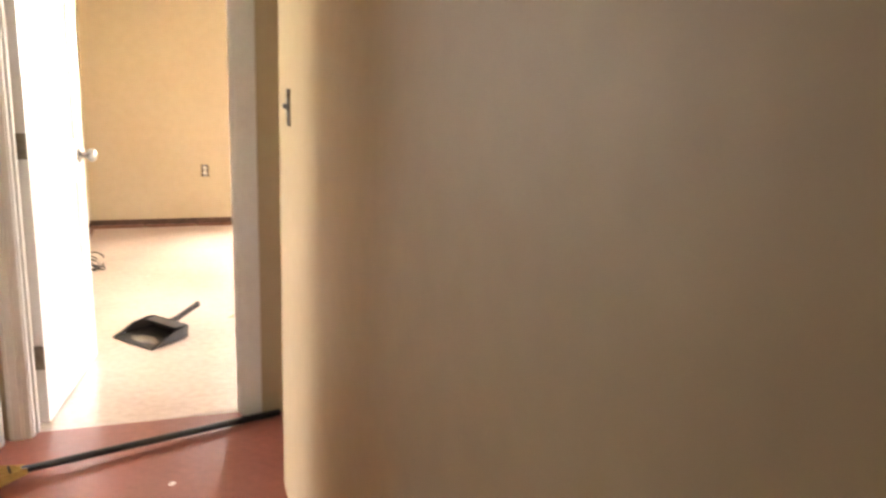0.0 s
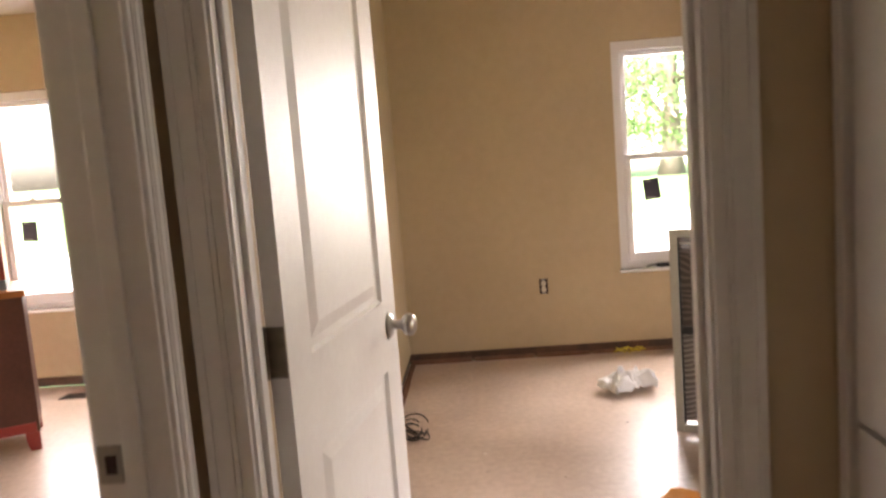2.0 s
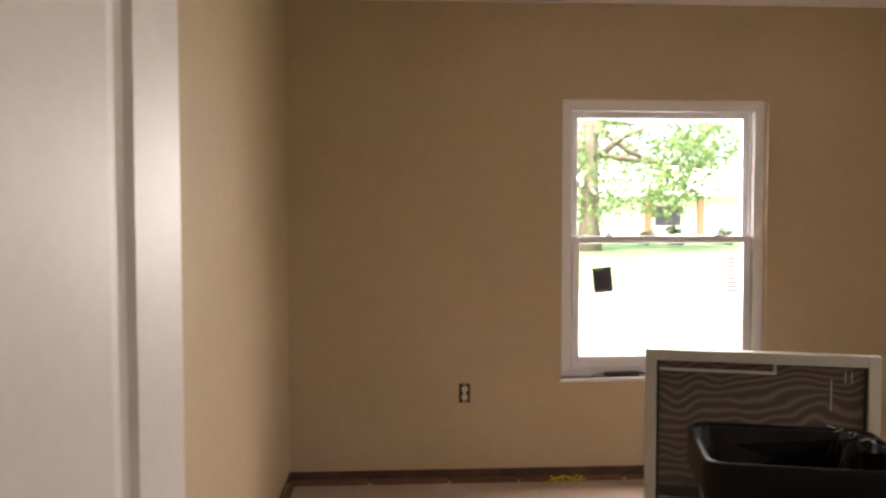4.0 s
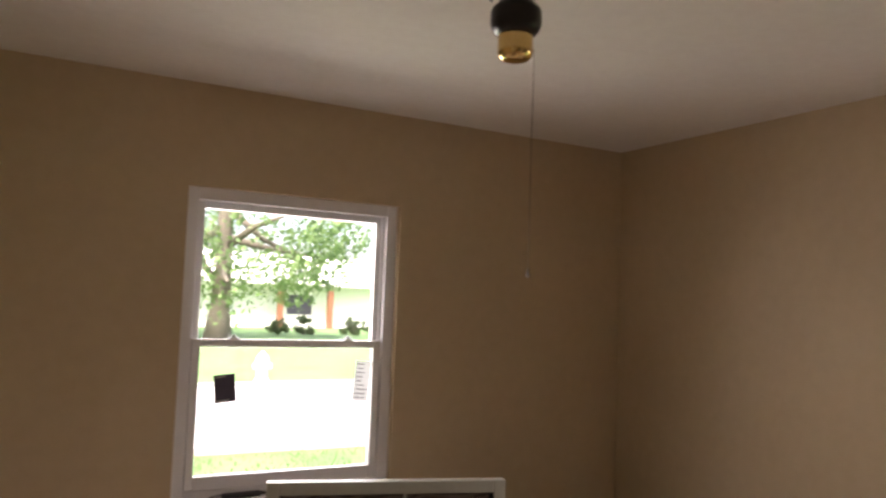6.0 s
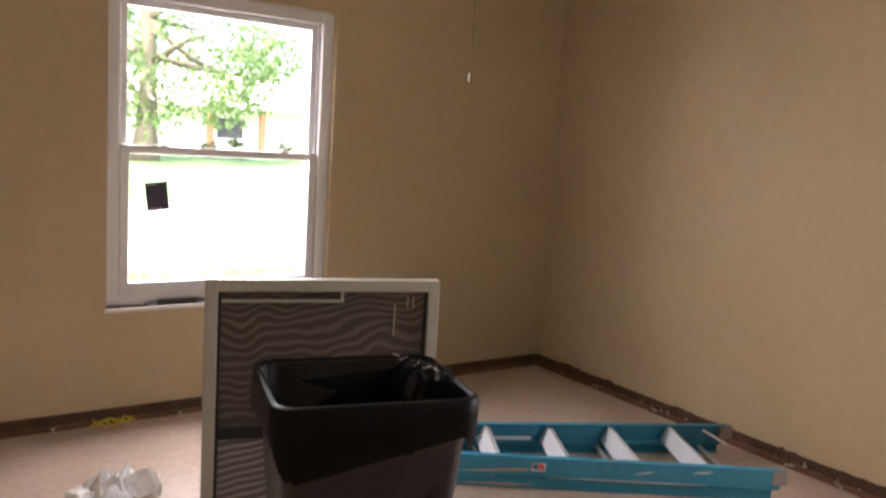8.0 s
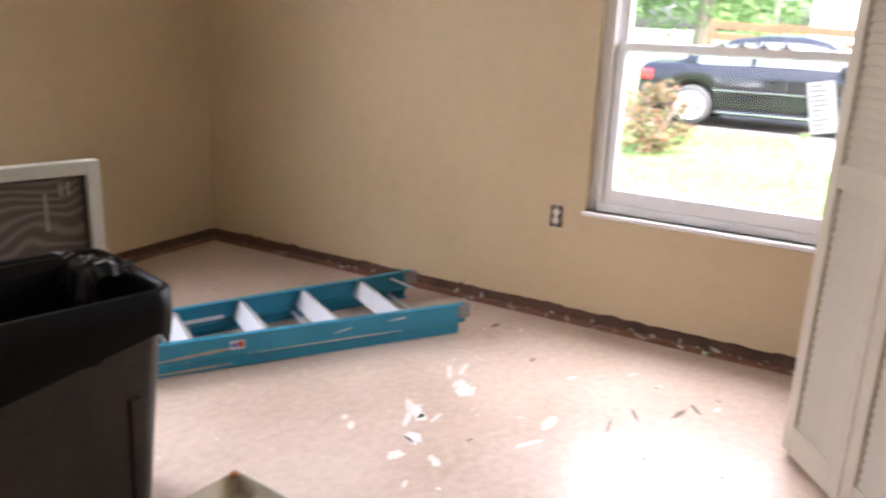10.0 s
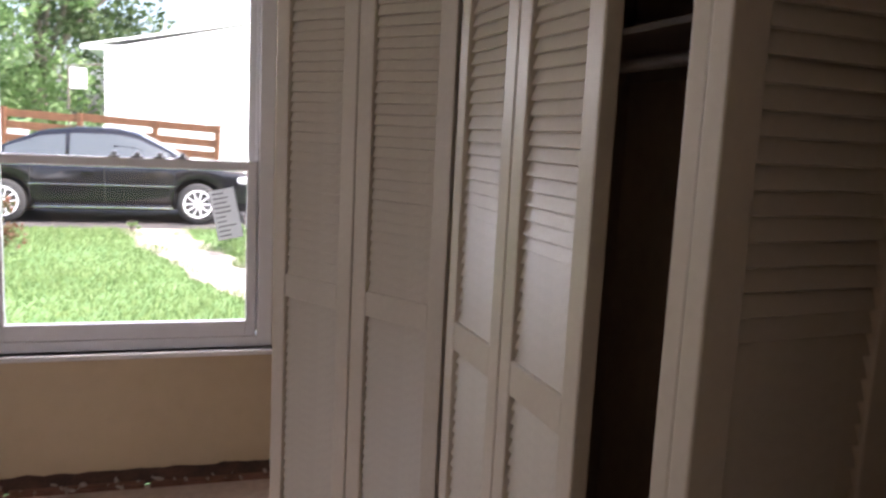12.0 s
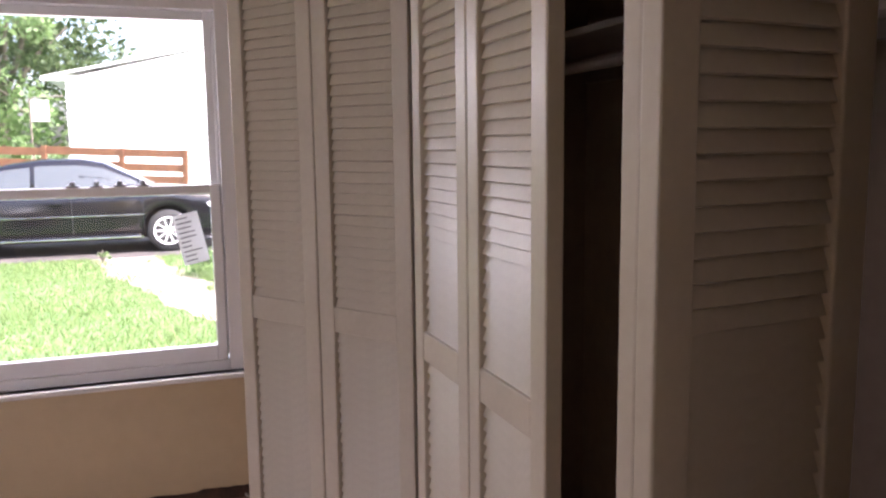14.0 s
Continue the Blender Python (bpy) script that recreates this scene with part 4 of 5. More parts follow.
def blobs(name, spots, material, label, seed):
    rg_ = random.Random(seed)
    bm = B()
    for x, y, a, b, rot in spots:
        n, ph = 14, rg_.uniform(0, 6)
        c, s = math.cos(radians(rot)), math.sin(radians(rot))
        ring = []
        for i in range(n):
            t = 2 * math.pi * i / n
            k = 1 + 0.22 * math.sin(2 * t + ph) + 0.16 * math.sin(5 * t + 2 * ph) + rg_.uniform(-0.12, 0.12)
            u, v = a * k * math.cos(t), b * k * math.sin(t)
            ring.append((x + u * c - v * s, y + u * s + v * c))
        up = [bm.verts.new((*p, 0.0016)) for p in ring]
        lo = [bm.verts.new((x + (p[0] - x) * 1.05, y + (p[1] - y) * 1.05, 0.0002)) for p in ring]
        bm.faces.new(up)
        for i in range(n):
            bm.faces.new((lo[i], lo[(i + 1) % n], up[(i + 1) % n], up[i]))
    return tagged(part(name, bm, material), label, "paint stain", kind="stuff")


rn = random.Random(17)
sp = [(-1.141, -2.193, 0.070, 0.026, 50), (-1.30, -2.29, 0.045, 0.024, 60), (-1.20, -2.20, 0.05, 0.013, 20), (-1.16, -2.23, 0.025, 0.009, 15), (-1.145, -2.28, 0.03, 0.008, 0),
      (-1.35, -2.07, 0.03, 0.012, 40), (-1.32, -2.02, 0.02, 0.01, 10), (-0.95, -2.62, 0.05, 0.018, 10), (-1.12, -2.62, 0.045, 0.013, -30), (-0.80, -2.13, 0.05, 0.012, 30),
      (-0.74, -2.16, 0.05, 0.011, 10), (-0.86, -2.21, 0.04, 0.016, 10), (-0.90, -2.26, 0.055, 0.03, 0), (-1.38, -2.42, 0.03, 0.016, 50), (-1.42, -2.30, 0.03, 0.02, 20)]
sp += [(rn.uniform(-2.0, -0.3), rn.uniform(-3.3, -1.9), rn.uniform(0.006, 0.028), rn.uniform(0.004, 0.010), rn.uniform(0, 180)) for _ in range(20)]
sp += [(rn.uniform(-3.6, -0.2), rn.uniform(-3.0, -0.1), rn.uniform(0.003, 0.010), rn.uniform(0.003, 0.007), rn.uniform(0, 180)) for _ in range(26)]
sp += [(-0.24, -1.62 - 0.55, 0.016, 0.008, 10), (-3.36, -4.32, 0.012, 0.009, 10)]
blobs("paint_stains", sp, DRIED, "dried splashes of white paint on the floor", 1)
sq = [(-0.72, -2.85, 0.05, 0.006, 30), (-0.62, -2.98, 0.045, 0.010, -20), (-0.55, -3.02, 0.03, 0.008, 40), (-0.85, -2.80, 0.04, 0.005, 10), (-0.25, -2.05, 0.03, 0.01, 0), (-0.5, -2.35, 0.02, 0.006, 0), (-0.45, -2.85, 0.012, 0.008, 0)]
sq += [(rn.uniform(-3.6, -0.2), rn.uniform(-3.3, -0.2), rn.uniform(0.004, 0.016), rn.uniform(0.002, 0.005), rn.uniform(0, 180)) for _ in range(24)]
blobs("floor_scuffs", sq, SCUFF, "dark scuffs and chips on the floor", 2)

# ---- side room ----
MAHOG = mat("dark red-brown wood", (0.06, 0.022, 0.016), 0.35, col2=(0.11, 0.04, 0.028), scale=4, bump=0.05)
HONEY = mat("orange stained wood", (0.30, 0.11, 0.03), 0.4, col2=(0.42, 0.17, 0.05), scale=5)
REDEDGE = mat("red stained wood", (0.26, 0.03, 0.03), 0.4, col2=(0.32, 0.05, 0.04), scale=6)
dr = thing("dresser", pose(-5.77, -1.22, 0, 0, 0, -151), "dark red-brown wooden dresser in the side room", "dresser")
bm = B()
box(bm, 0.015, 1.10, -0.45, 0.0, 0.10, 0.80, 0.004)
part("body", bm, MAHOG, dr)
bm = B()
box(bm, 0.0, 1.13, -0.47, 0.02, 0.80, 0.835, 0.006)
part("top", bm, HONEY, dr, "orange stained top board")
for x in (0.02, 1.05):
    for y in (-0.44, -0.03):
        bm = B()
        loft(bm, [[(x + dx * k, y + dy * k, z) for dx, dy in ((0, -0.03), (0.06, -0.03), (0.06, 0.03), (0, 0.03))] for z, k in ((0.0, 0.8), (0.05, 1.05), (0.10, 1.1))])
        part("foot", bm, REDEDGE, dr, "red stained foot")
bm = B()
box(bm, 0.03, 1.08, 0.0, 0.012, 0.10, 0.15, 0.003)
part("skirt", bm, REDEDGE, dr)
hu = thing("cabinet_hutch", pose(-5.77, -1.22, 0.835, 0, 0, -151), "orange wooden hutch standing on the dresser", "hutch")
bm = B()
box(bm, 0.08, 0.10, -0.40, -0.08, 0.05, 0.95, 0.003)
box(bm, 0.10, 1.05, -0.40, -0.38, 0.05, 0.95, 0.003)
part("case", bm, REDEDGE, hu)
bm = B()
box(bm, 0.10, 1.05, -0.10, -0.08, 0.05, 0.93, 0.004)
part("door", bm, HONEY, hu, "orange stained flat door")
bm = B()
box(bm, 0.08, 1.05, -0.40, -0.06, 0.0, 0.05, 0.003)
part("base", bm, mat("blue-grey paint", (0.16, 0.19, 0.22), 0.6), hu)
reg = thing("floor_register", pose(-6.02, -0.27, 0), "dark metal floor register below the window", "floor vent")
bm = B()
box(bm, -0.17, 0.17, -0.06, 0.06, 0.0005, 0.005, 0.002)
part("plate", bm, BLACKM, reg)
for i in range(14):
    bm = B()
    box(bm, -0.15 + 0.0215 * i, -0.14 + 0.0215 * i, -0.045, 0.045, 0.005, 0.008)
    part("slat", bm, BLACKM, reg)

# ---- outdoors ----
GX = 0.0075


def gz(x, y):
    """Height of the ground: level by the house, rising gently to the east."""
    return -0.25 + GX * min(max(x - 0.3, 0.0), 30.0)


LAWN = mat("lawn", (0.06, 0.13, 0.035), 0.95, col2=(0.12, 0.20, 0.07), scale=1.2, bump=0.5, bscale=60, fine=25)
ASPH = mat("pale dry pavement", (0.30, 0.29, 0.27), 0.9, col2=(0.36, 0.35, 0.33), scale=2, bump=0.3, bscale=90)
xs = [-300, -60, -20, -8.6, 0.3, 3, 6, 9, 12, 16, 20, 25, 30.3, 60, 300]
ys = [-300, -60, -25, -10, -4, 0.2, 4, 8, 14, 30, 60, 300]
bm = B()
gv = [[bm.verts.new((x, y, gz(x, y) - 0.004)) for y in ys] for x in xs]
for i in range(len(xs) - 1):
    for j in range(len(ys) - 1):
        bm.faces.new((gv[i][j], gv[i + 1][j], gv[i + 1][j + 1], gv[i][j + 1]))
tagged(part("ground", bm, LAWN), "sunny lawn and open ground", kind="structure")
# street to the north
bm = B()
for i in range(len(xs) - 1):
    q = [bm.verts.new((x, y, gz(x, y) + 0.012)) for x, y in ((xs[i], 5.3), (xs[i + 1], 5.3), (xs[i + 1], 11.9), (xs[i], 11.9))]
    bm.faces.new(q)
tagged(part("road", bm, ASPH), "pale sunlit street", kind="structure")
for nm, y in (("kerb_near", 5.16), ("kerb_far", 11.9)):
    bm = B()
    for i in range(len(xs) - 1):
        a, b = xs[i], xs[i + 1]
        loft(bm, [[(x, y, gz(x, y) - 0.02), (x, y, gz(x, y) + 0.07), (x, y + 0.14, gz(x, y) + 0.07), (x, y + 0.14, gz(x, y) - 0.02)] for x in (a, b)])
    tagged(part(nm, bm, ASPH), "low pale concrete kerb", kind="structure")
# garden path and drive to the east
rn = random.Random(31)
bm = B()
for i in range(22):
    t = i / 21
    x, y = 9.6 - 6.4 * t, -2.35 - 2.0 * t ** 1.3
    w = 0.42 + 0.05 * math.sin(i)
    a = [bm.verts.new((x, y - w + rn.uniform(-0.06, 0.06), gz(x, y) + 0.008)), bm.verts.new((x, y + w + rn.uniform(-0.06, 0.06), gz(x, y) + 0.008))]
    if i:
        bm.faces.new((prev[0], prev[1], a[1], a[0]))
    prev = a
PATHM = mat("worn earth and stone", (0.17, 0.14, 0.11), 0.95, col2=(0.33, 0.29, 0.24), scale=3, bump=0.5, bscale=30)
tagged(part("path", bm, PATHM), "worn pale garden path across the lawn", kind="structure")
DRIVE = mat("dark drive", (0.035, 0.032, 0.03), 0.9, col2=(0.07, 0.06, 0.055), scale=3, bump=0.4, bscale=40)
bm = B()
vs = [bm.verts.new((x, y, gz(x, y) + 0.010)) for x, y in ((9.05, 2.5), (9.05, -6), (11.6, -6), (11.6, 2.5))]
bm.faces.new(vs)
tagged(part("drive", bm, DRIVE), "dark gravel drive under the parked car", kind="structure")


def blades(name, n, region, hmin, hmax, material, label, seed, keep=None):
    """Grass as single blades."""
    r = np.random.RandomState(seed)
    x = r.uniform(region[0], region[1], n)
    y = r.uniform(region[2], region[3], n)
    if keep is not None:
        k = keep(x, y)
        x, y = x[k], y[k]
    n = len(x)
    z = -0.25 + GX * np.clip(x - 0.3, 0, 30) - 0.004
    h = r.uniform(hmin, hmax, n) * (0.6 + 0.8 * (np.sin(x * 2.1) * np.sin(y * 1.7 + 1) * 0.5 + 0.5))
    a = r.uniform(0, 2 * math.pi, n)
    w = r.uniform(0.004, 0.010, n)
    lx, ly = r.normal(0, 0.35, n) * h, r.normal(0, 0.35, n) * h
    v = np.zeros((n, 3, 3))
    v[:, 0] = np.stack((x - np.cos(a) * w, y - np.sin(a) * w, z), 1)
    v[:, 1] = np.stack((x + np.cos(a) * w, y + np.sin(a) * w, z), 1)
    v[:, 2] = np.stack((x + lx, y + ly, z + h), 1)
    me = bpy.data.meshes.new(name)
    me.from_pydata(v.reshape(-1, 3).tolist(), [], np.arange(n * 3).reshape(-1, 3).tolist())
    me.materials.append(material)
    return tagged(new(name, me), label, "grass", kind="stuff")


def leafmat(name, c1_, c2_):
    m = bpy.data.materials.new(name)
    m.use_nodes = True
    n, l = m.node_tree.nodes, m.node_tree.links
    p = n["Principled BSDF"]
    g, r = n.new("ShaderNodeNewGeometry"), n.new("ShaderNodeValToRGB")
    r.color_ramp.elements[0].color, r.color_ramp.elements[1].color = (*c1_, 1), (*c2_, 1)
    l.new(g.outputs["Random Per Island"], r.inputs[0])
    l.new(r.outputs[0], p.inputs["Base Color"])
    p.inputs["Roughness"].default_value = 0.6
    t, ad = n.new("ShaderNodeBsdfTranslucent"), n.new("ShaderNodeMixShader")
    l.new(r.outputs[0], t.inputs[0])
    ad.inputs[0].default_value = 0.5
    l.new(p.outputs[0], ad.inputs[1])
    l.new(t.outputs[0], ad.inputs[2])
    l.new(ad.outputs[0], n["Material Output"].inputs[0])
    return m


GRASS = leafmat("grass blades", (0.11, 0.19, 0.055), (0.25, 0.33, 0.13))
LEAF = leafmat("green leaves", (0.08, 0.15, 0.05), (0.19, 0.29, 0.11))
LEAFD = leafmat("dark green leaves", (0.04, 0.07, 0.025), (0.10, 0.15, 0.06))
REDLEAF = leafmat("reddish shrub leaves", (0.06, 0.10, 0.03), (0.22, 0.09, 0.06))
BARK = mat("grey bark", (0.10, 0.085, 0.07), 0.9, col2=(0.18, 0.15, 0.12), scale=8, bump=0.8, bscale=20)


def off_path(x, y):
    t = np.clip((9.6 - x) / 6.4, 0, 1)
    return (np.abs(y + 2.35 + 2.0 * t ** 1.3) > 0.32 + 0.14 * np.sin(x * 5)) | (x < 3.2)


blades("grass", 110000, (0.8, 9.1, -7.5, 2.5), 0.02, 0.07, GRASS, "bright uncut lawn grass", 1, off_path)
blades("grass_weeds", 4200, (4.6, 8.6, -5.6, -3.4), 0.10, 0.30, GRASS, "tall bright weeds beside the path", 2, lambda x, y: off_path(x, y) & (np.sin(x * 3) * np.sin(y * 4) > -0.1))
blades("grass_far", 16000, (-6, 14, 0.8, 5.1), 0.03, 0.10, GRASS, "lawn grass by the street", 3)


def leaf_cloud(name, centres, per, size, material, parent, label, seed, flat=1.0, kind=""):
    """Leaves as small four-sided blades, in clumps round the centres (x, y, z, radius)."""
    r = np.random.RandomState(seed)
    vs = []
    for cx, cy, cz, cr in centres:
        u = r.normal(size=(per, 3))
        u /= np.linalg.norm(u, axis=1)[:, None]
        p = np.array((cx, cy, cz)) + u * (cr * r.uniform(0.35, 1.0, per) ** 0.5)[:, None] * np.array((1, 1, flat))
        d1 = r.normal(size=(per, 3))
        d1 /= np.linalg.norm(d1, axis=1)[:, None]
        d2 = np.cross(d1, r.normal(size=(per, 3)))
        d2 /= np.linalg.norm(d2, axis=1)[:, None]
        s = size * r.uniform(0.6, 1.4, per)[:, None]
        vs.append(np.stack((p - d1 * s, p - d2 * s * 0.5, p + d1 * s, p + d2 * s * 0.5), 1))
    v = np.concatenate(vs).reshape(-1, 3)
    me = bpy.data.meshes.new(name)
    me.from_pydata(v.tolist(), [], np.arange(len(v)).reshape(-1, 4).tolist())
    me.materials.append(material)
    ob = new(name, me)
    if parent:
        ob.parent = parent
    return tagged(ob, label, kind=kind)


def tree(x, y, h, r, trunk_r, seed, clumps, per, leaf, material, label, low=0.45):
    rg_ = random.Random(seed)
    z = gz(x, y)
    t = thing("tree", pose(x, y, z), label, "tree")
    bm = B()
    tube(bm, [(0, 0, -0.1), (0.05, 0.02, h * 0.12), (0.1, -0.04, h * 0.3), (0.05, 0.1, h * 0.55), (0.1, 0.0, h * 0.8)], [trunk_r * 1.5, trunk_r, trunk_r * 0.85, trunk_r * 0.6, trunk_r * 0.25], 12)
    cs = []
    for i in range(9):
        a, z0 = rg_.uniform(0, 6.28), h * rg_.uniform(0.18, 0.6)
        e = Vector((math.cos(a) * r * rg_.uniform(0.5, 0.85), math.sin(a) * r * rg_.uniform(0.5, 0.85), h * rg_.uniform(low, 0.9)))
        m_ = Vector((e.x * 0.45, e.y * 0.45, z0 + (e.z - z0) * 0.6))
        tube(bm, [(0.08, 0, z0), m_, e], [trunk_r * 0.45, trunk_r * 0.3, trunk_r * 0.1], 7)
        cs.append((e.x, e.y, e.z, r * 0.28))
    part("trunk", bm, BARK, t, smooth=True)
    while len(cs) < clumps:
        a, q = rg_.uniform(0, 6.28), rg_.random() ** 0.5
        zz = rg_.uniform(low, 1.0)
        k = math.sqrt(max(0.05, 1 - ((zz - (low + 1) / 2) / ((1 - low) / 1.6)) ** 2))
        cs.append((math.cos(a) * q * r * k, math.sin(a) * q * r * k, zz * h, r * rg_.uniform(0.14, 0.27)))
    leaf_cloud("crown", cs, per, leaf, material, t, "", seed)
    return t


tree(4.9, 30.0, 10.5, 6.0, 0.42, 1, 84, 190, 0.13, LEAF, "broad green tree beyond the street", 0.20)
tree(-3.0, 30.0, 10, 5, 0.35, 3, 36, 110, 0.18, LEAF, "green tree beyond the street", 0.3)
tree(30.0, 4.5, 10.5, 4.8, 0.30, 4, 60, 150, 0.15, LEAF, "tall green tree behind the fence", 0.2)
tree(38.0, 4.0, 11.5, 5.4, 0.35, 5, 56, 140, 0.18, LEAFD, "dense dark green tree behind the fence", 0.14)
tree(34.0, 10.0, 11.5, 5.2, 0.35, 6, 50, 130, 0.18, LEAF, "leafy green tree beyond the drive", 0.2)


def bush(x, y, r, h, seed, n, per, leaf, material, label):
    rg_ = random.Random(seed)
    b = thing("bush", pose(x, y, gz(x, y)), label, "bush")
    bm = B()
    for i in range(7):
        a = rg_.uniform(0, 6.28)
        tube(bm, [(0, 0, -0.03), (math.cos(a) * r * 0.3, math.sin(a) * r * 0.3, h * 0.4), (math.cos(a) * r * 0.6, math.sin(a) * r * 0.6, h * rg_.uniform(0.6, 0.9))], [0.015, 0.010, 0.004], 5)
    part("stems", bm, BARK, b)
    cs = []
    for i in range(n):
        a, q = rg_.uniform(0, 6.28), rg_.random() ** 0.5
        cs.append((math.cos(a) * q * r, math.sin(a) * q * r, h * rg_.uniform(0.15, 0.95) * (1 - 0.3 * q), r * rg_.uniform(0.18, 0.3)))
    leaf_cloud("foliage", cs, per, leaf, material, b, "", seed)
    return b


bush(6.6, -0.70, 0.50, 0.95, 1, 30, 60, 0.035, REDLEAF, "shrub with green and reddish leaves on the lawn")
bush(7.0, -3.85, 0.5, 0.45, 2, 22, 60, 0.035, LEAF, "low bright green weeds beside the path")
bush(8.7, -2.2, 0.10, 0.22, 3, 6, 20, 0.02, LEAF, "small weed by the path")
bush(20.3, 0.45, 0.8, 2.0, 4, 26, 70, 0.06, LEAF, "round bright green bush by the white house")
bush(20.5, -0.35, 0.6, 1.7, 5, 20, 60, 0.06, LEAFD, "low dark green bush by the white house")
for i, (x, y) in enumerate(((8.8, 34.0), (10.1, 34.0), (12.8, 34.2), (14.0, 34.3))):
    bush(x, y, 0.55, 0.95, 10 + i, 22, 60, 0.06, LEAFD, "clipped dark green hedge bush across the street")

# fence
FENCE = mat("orange-brown fence wood", (0.11, 0.042, 0.02), 0.7, col2=(0.18, 0.075, 0.036), scale=5, bump=0.3, bscale=40)
fn = thing("fence", pose(16.5, -3.45, gz(17, 0), 2.4, 0, -17.1), "orange-brown wooden board fence behind the car", "fence")
for y in (0.0, 1.47, 3.25, 5.05):
    bm = B()
    box(bm, -0.05, 0.05, y - 0.06, y + 0.06, -0.3, 1.45, 0.008)
    part("post", bm, FENCE, fn)
rn = random.Random(2)
for k, z in enumerate((1.33, 1.03, 0.73, 0.43, 0.13)):
    for y0, y1 in ((0.06, 1.41), (1.53, 3.19), (3.31, 4.99)):
        bm = B()
        dz = rn.uniform(-0.02, 0.02)
        box(bm, -0.02, 0.015, y0, y1, z - 0.09 + dz, z + 0.09 + dz, 0.005)
        part("board", bm, FENCE, fn)

# white house to the east
SIDING = mat("white siding", (0.74, 0.74, 0.73), 0.6, col2=(0.80, 0.80, 0.79), scale=1.2)
ROOF = mat("pale shingles", (0.66, 0.65, 0.64), 0.9, col2=(0.74, 0.73, 0.72), scale=6)
hs = thing("house", pose(22.0, -0.47, gz(22, 0)), "white sided house with a shallow pale roof", "house")
bm = B()
for i in range(19):
    z = 0.2 + 0.17 * i
    loft(bm, [[(-0.018, y, z), (0.02, y, z), (0.02, y, z + 0.17), (0.0, y, z + 0.17)] for y in (-12.0, 0.0)])
    loft(bm, [[(x, 0.018, z), (x, -0.02, z), (x, -0.02, z + 0.17), (x, 0.0, z + 0.17)] for x in (0.0, 9.0)])
box(bm, 0.02, 9.0, -12.0, -0.02, 0.0, 3.44)
part("wall", bm, SIDING, hs)
bm = B()
loft(bm, [[(x, 0.6, 3.45), (x, -6.0, 4.87), (x, -12.75, 3.45), (x, -12.75, 3.51), (x, -6.0, 4.98), (x, 0.6, 3.51)] for x in (-0.02, 9.5)])
part("roof", bm, ROOF, hs)
bm = B()
box(bm, -0.04, -0.022, -12.75, 0.62, 3.38, 3.52)
part("fascia", bm, SIDING, hs)
bm = B()
loft(bm, [[(x, 0.0, 3.44), (x, -12.0, 3.44), (x, -6.0, 4.88)] for x in (0.0, 9.0)])
part("gable", bm, SIDING, hs)
bm = B()
tube(bm, [(0.0, -3.9, 0.0), (-0.05, -3.9, 3.37)], 0.04, 8)
part("downpipe", bm, SIDING, hs)
sg = thing("hanging_sign", pose(21.3, 0.14, gz(21.3, 0)), "plain white sign board on a bracket by the house", "sign")
bm = B()
box(bm, -0.02, 0.02, -0.22, 0.22, 2.22, 2.80, 0.01)
part("board", bm, PAPER, sg)
bm = B()
tube(bm, [(0, 0.25, 0.0), (0, 0.25, 2.85), (0, -0.6, 2.92)], 0.025, 6)
part("bracket", bm, BARK, sg)

# house across the street
h2 = thing("house", pose(3.5, 44.0, gz(3.5, 44)), "pale house with orange porch posts across the street", "house")
bm = B()
box(bm, 0, 18, 0, 8, 0, 2.8)
part("wall", bm, SIDING, h2)
bm = B()
loft(bm, [[(x, -1.6, 2.7), (x, 4.0, 4.6), (x, 9.0, 2.7), (x, 9.0, 2.85), (x, 4.0, 4.8), (x, -1.6, 2.85)] for x in (-0.8, 18.8)])
part("roof", bm, ROOF, h2)
for x in (8.0, 11.2):
    bm = B()
    box(bm, x, x + 0.35, -1.4, -1.05, 0, 2.7, 0.02)
    part("porch_post", bm, FENCE, h2, "orange-brown porch post")
bm = B()
box(bm, 9.0, 10.6, -0.04, 0.02, 0.9, 2.1)
part("window", bm, DARKCARD, h2, "dark window")
# hydrant by the far kerb
hy = thing("fire_hydrant", pose(1.62, 12.6, gz(1.6, 12)), "white fire hydrant in the grass by the street", "hydrant")
bm = B()
lathe(bm, [(0.15, 0.0), (0.15, 0.05), (0.11, 0.07), (0.105, 0.40), (0.13, 0.42), (0.13, 0.46)], 16)
part("barrel", bm, SIDING, hy)
bm = B()
lathe(bm, [(0.125, 0.46), (0.115, 0.53), (0.07, 0.58), (0.03, 0.60), (0.03, 0.64)], 16)
part("bonnet", bm, SIDING, hy)
for a in (0, 90, 180):
    bm = B()
    lathe(bm, [(0.055, 0.08), (0.055, 0.15), (0.07, 0.155), (0.07, 0.18)], 12, pose(0, 0, 0.33, 0, 0, a) @ pose(0, 0, 0, 0, 90, 0))
    part("outlet_cap", bm, SIDING, hy)

# ---- parked car ----
CARP = mat("black car paint", (0.006, 0.006, 0.008), 0.12, 0.0, col2=(0.008, 0.008, 0.010), scale=3)
TYRE = mat("tyre rubber", (0.02, 0.02, 0.02), 0.8)
RIM = mat("bright silver wheel paint", (0.72, 0.72, 0.73), 0.4, 0.25, col2=(0.80, 0.80, 0.81), scale=20)
CHROME = mat("chrome", (0.7, 0.7, 0.72), 0.12, 1.0)
CARGLASS = mat("dark car glass", (0.06, 0.07, 0.075), 0.05, 0.0)
LAMP = mat("headlamp glass", (0.65, 0.66, 0.68), 0.1)
TAIL = mat("red lamp glass", (0.5, 0.02, 0.02), 0.2)
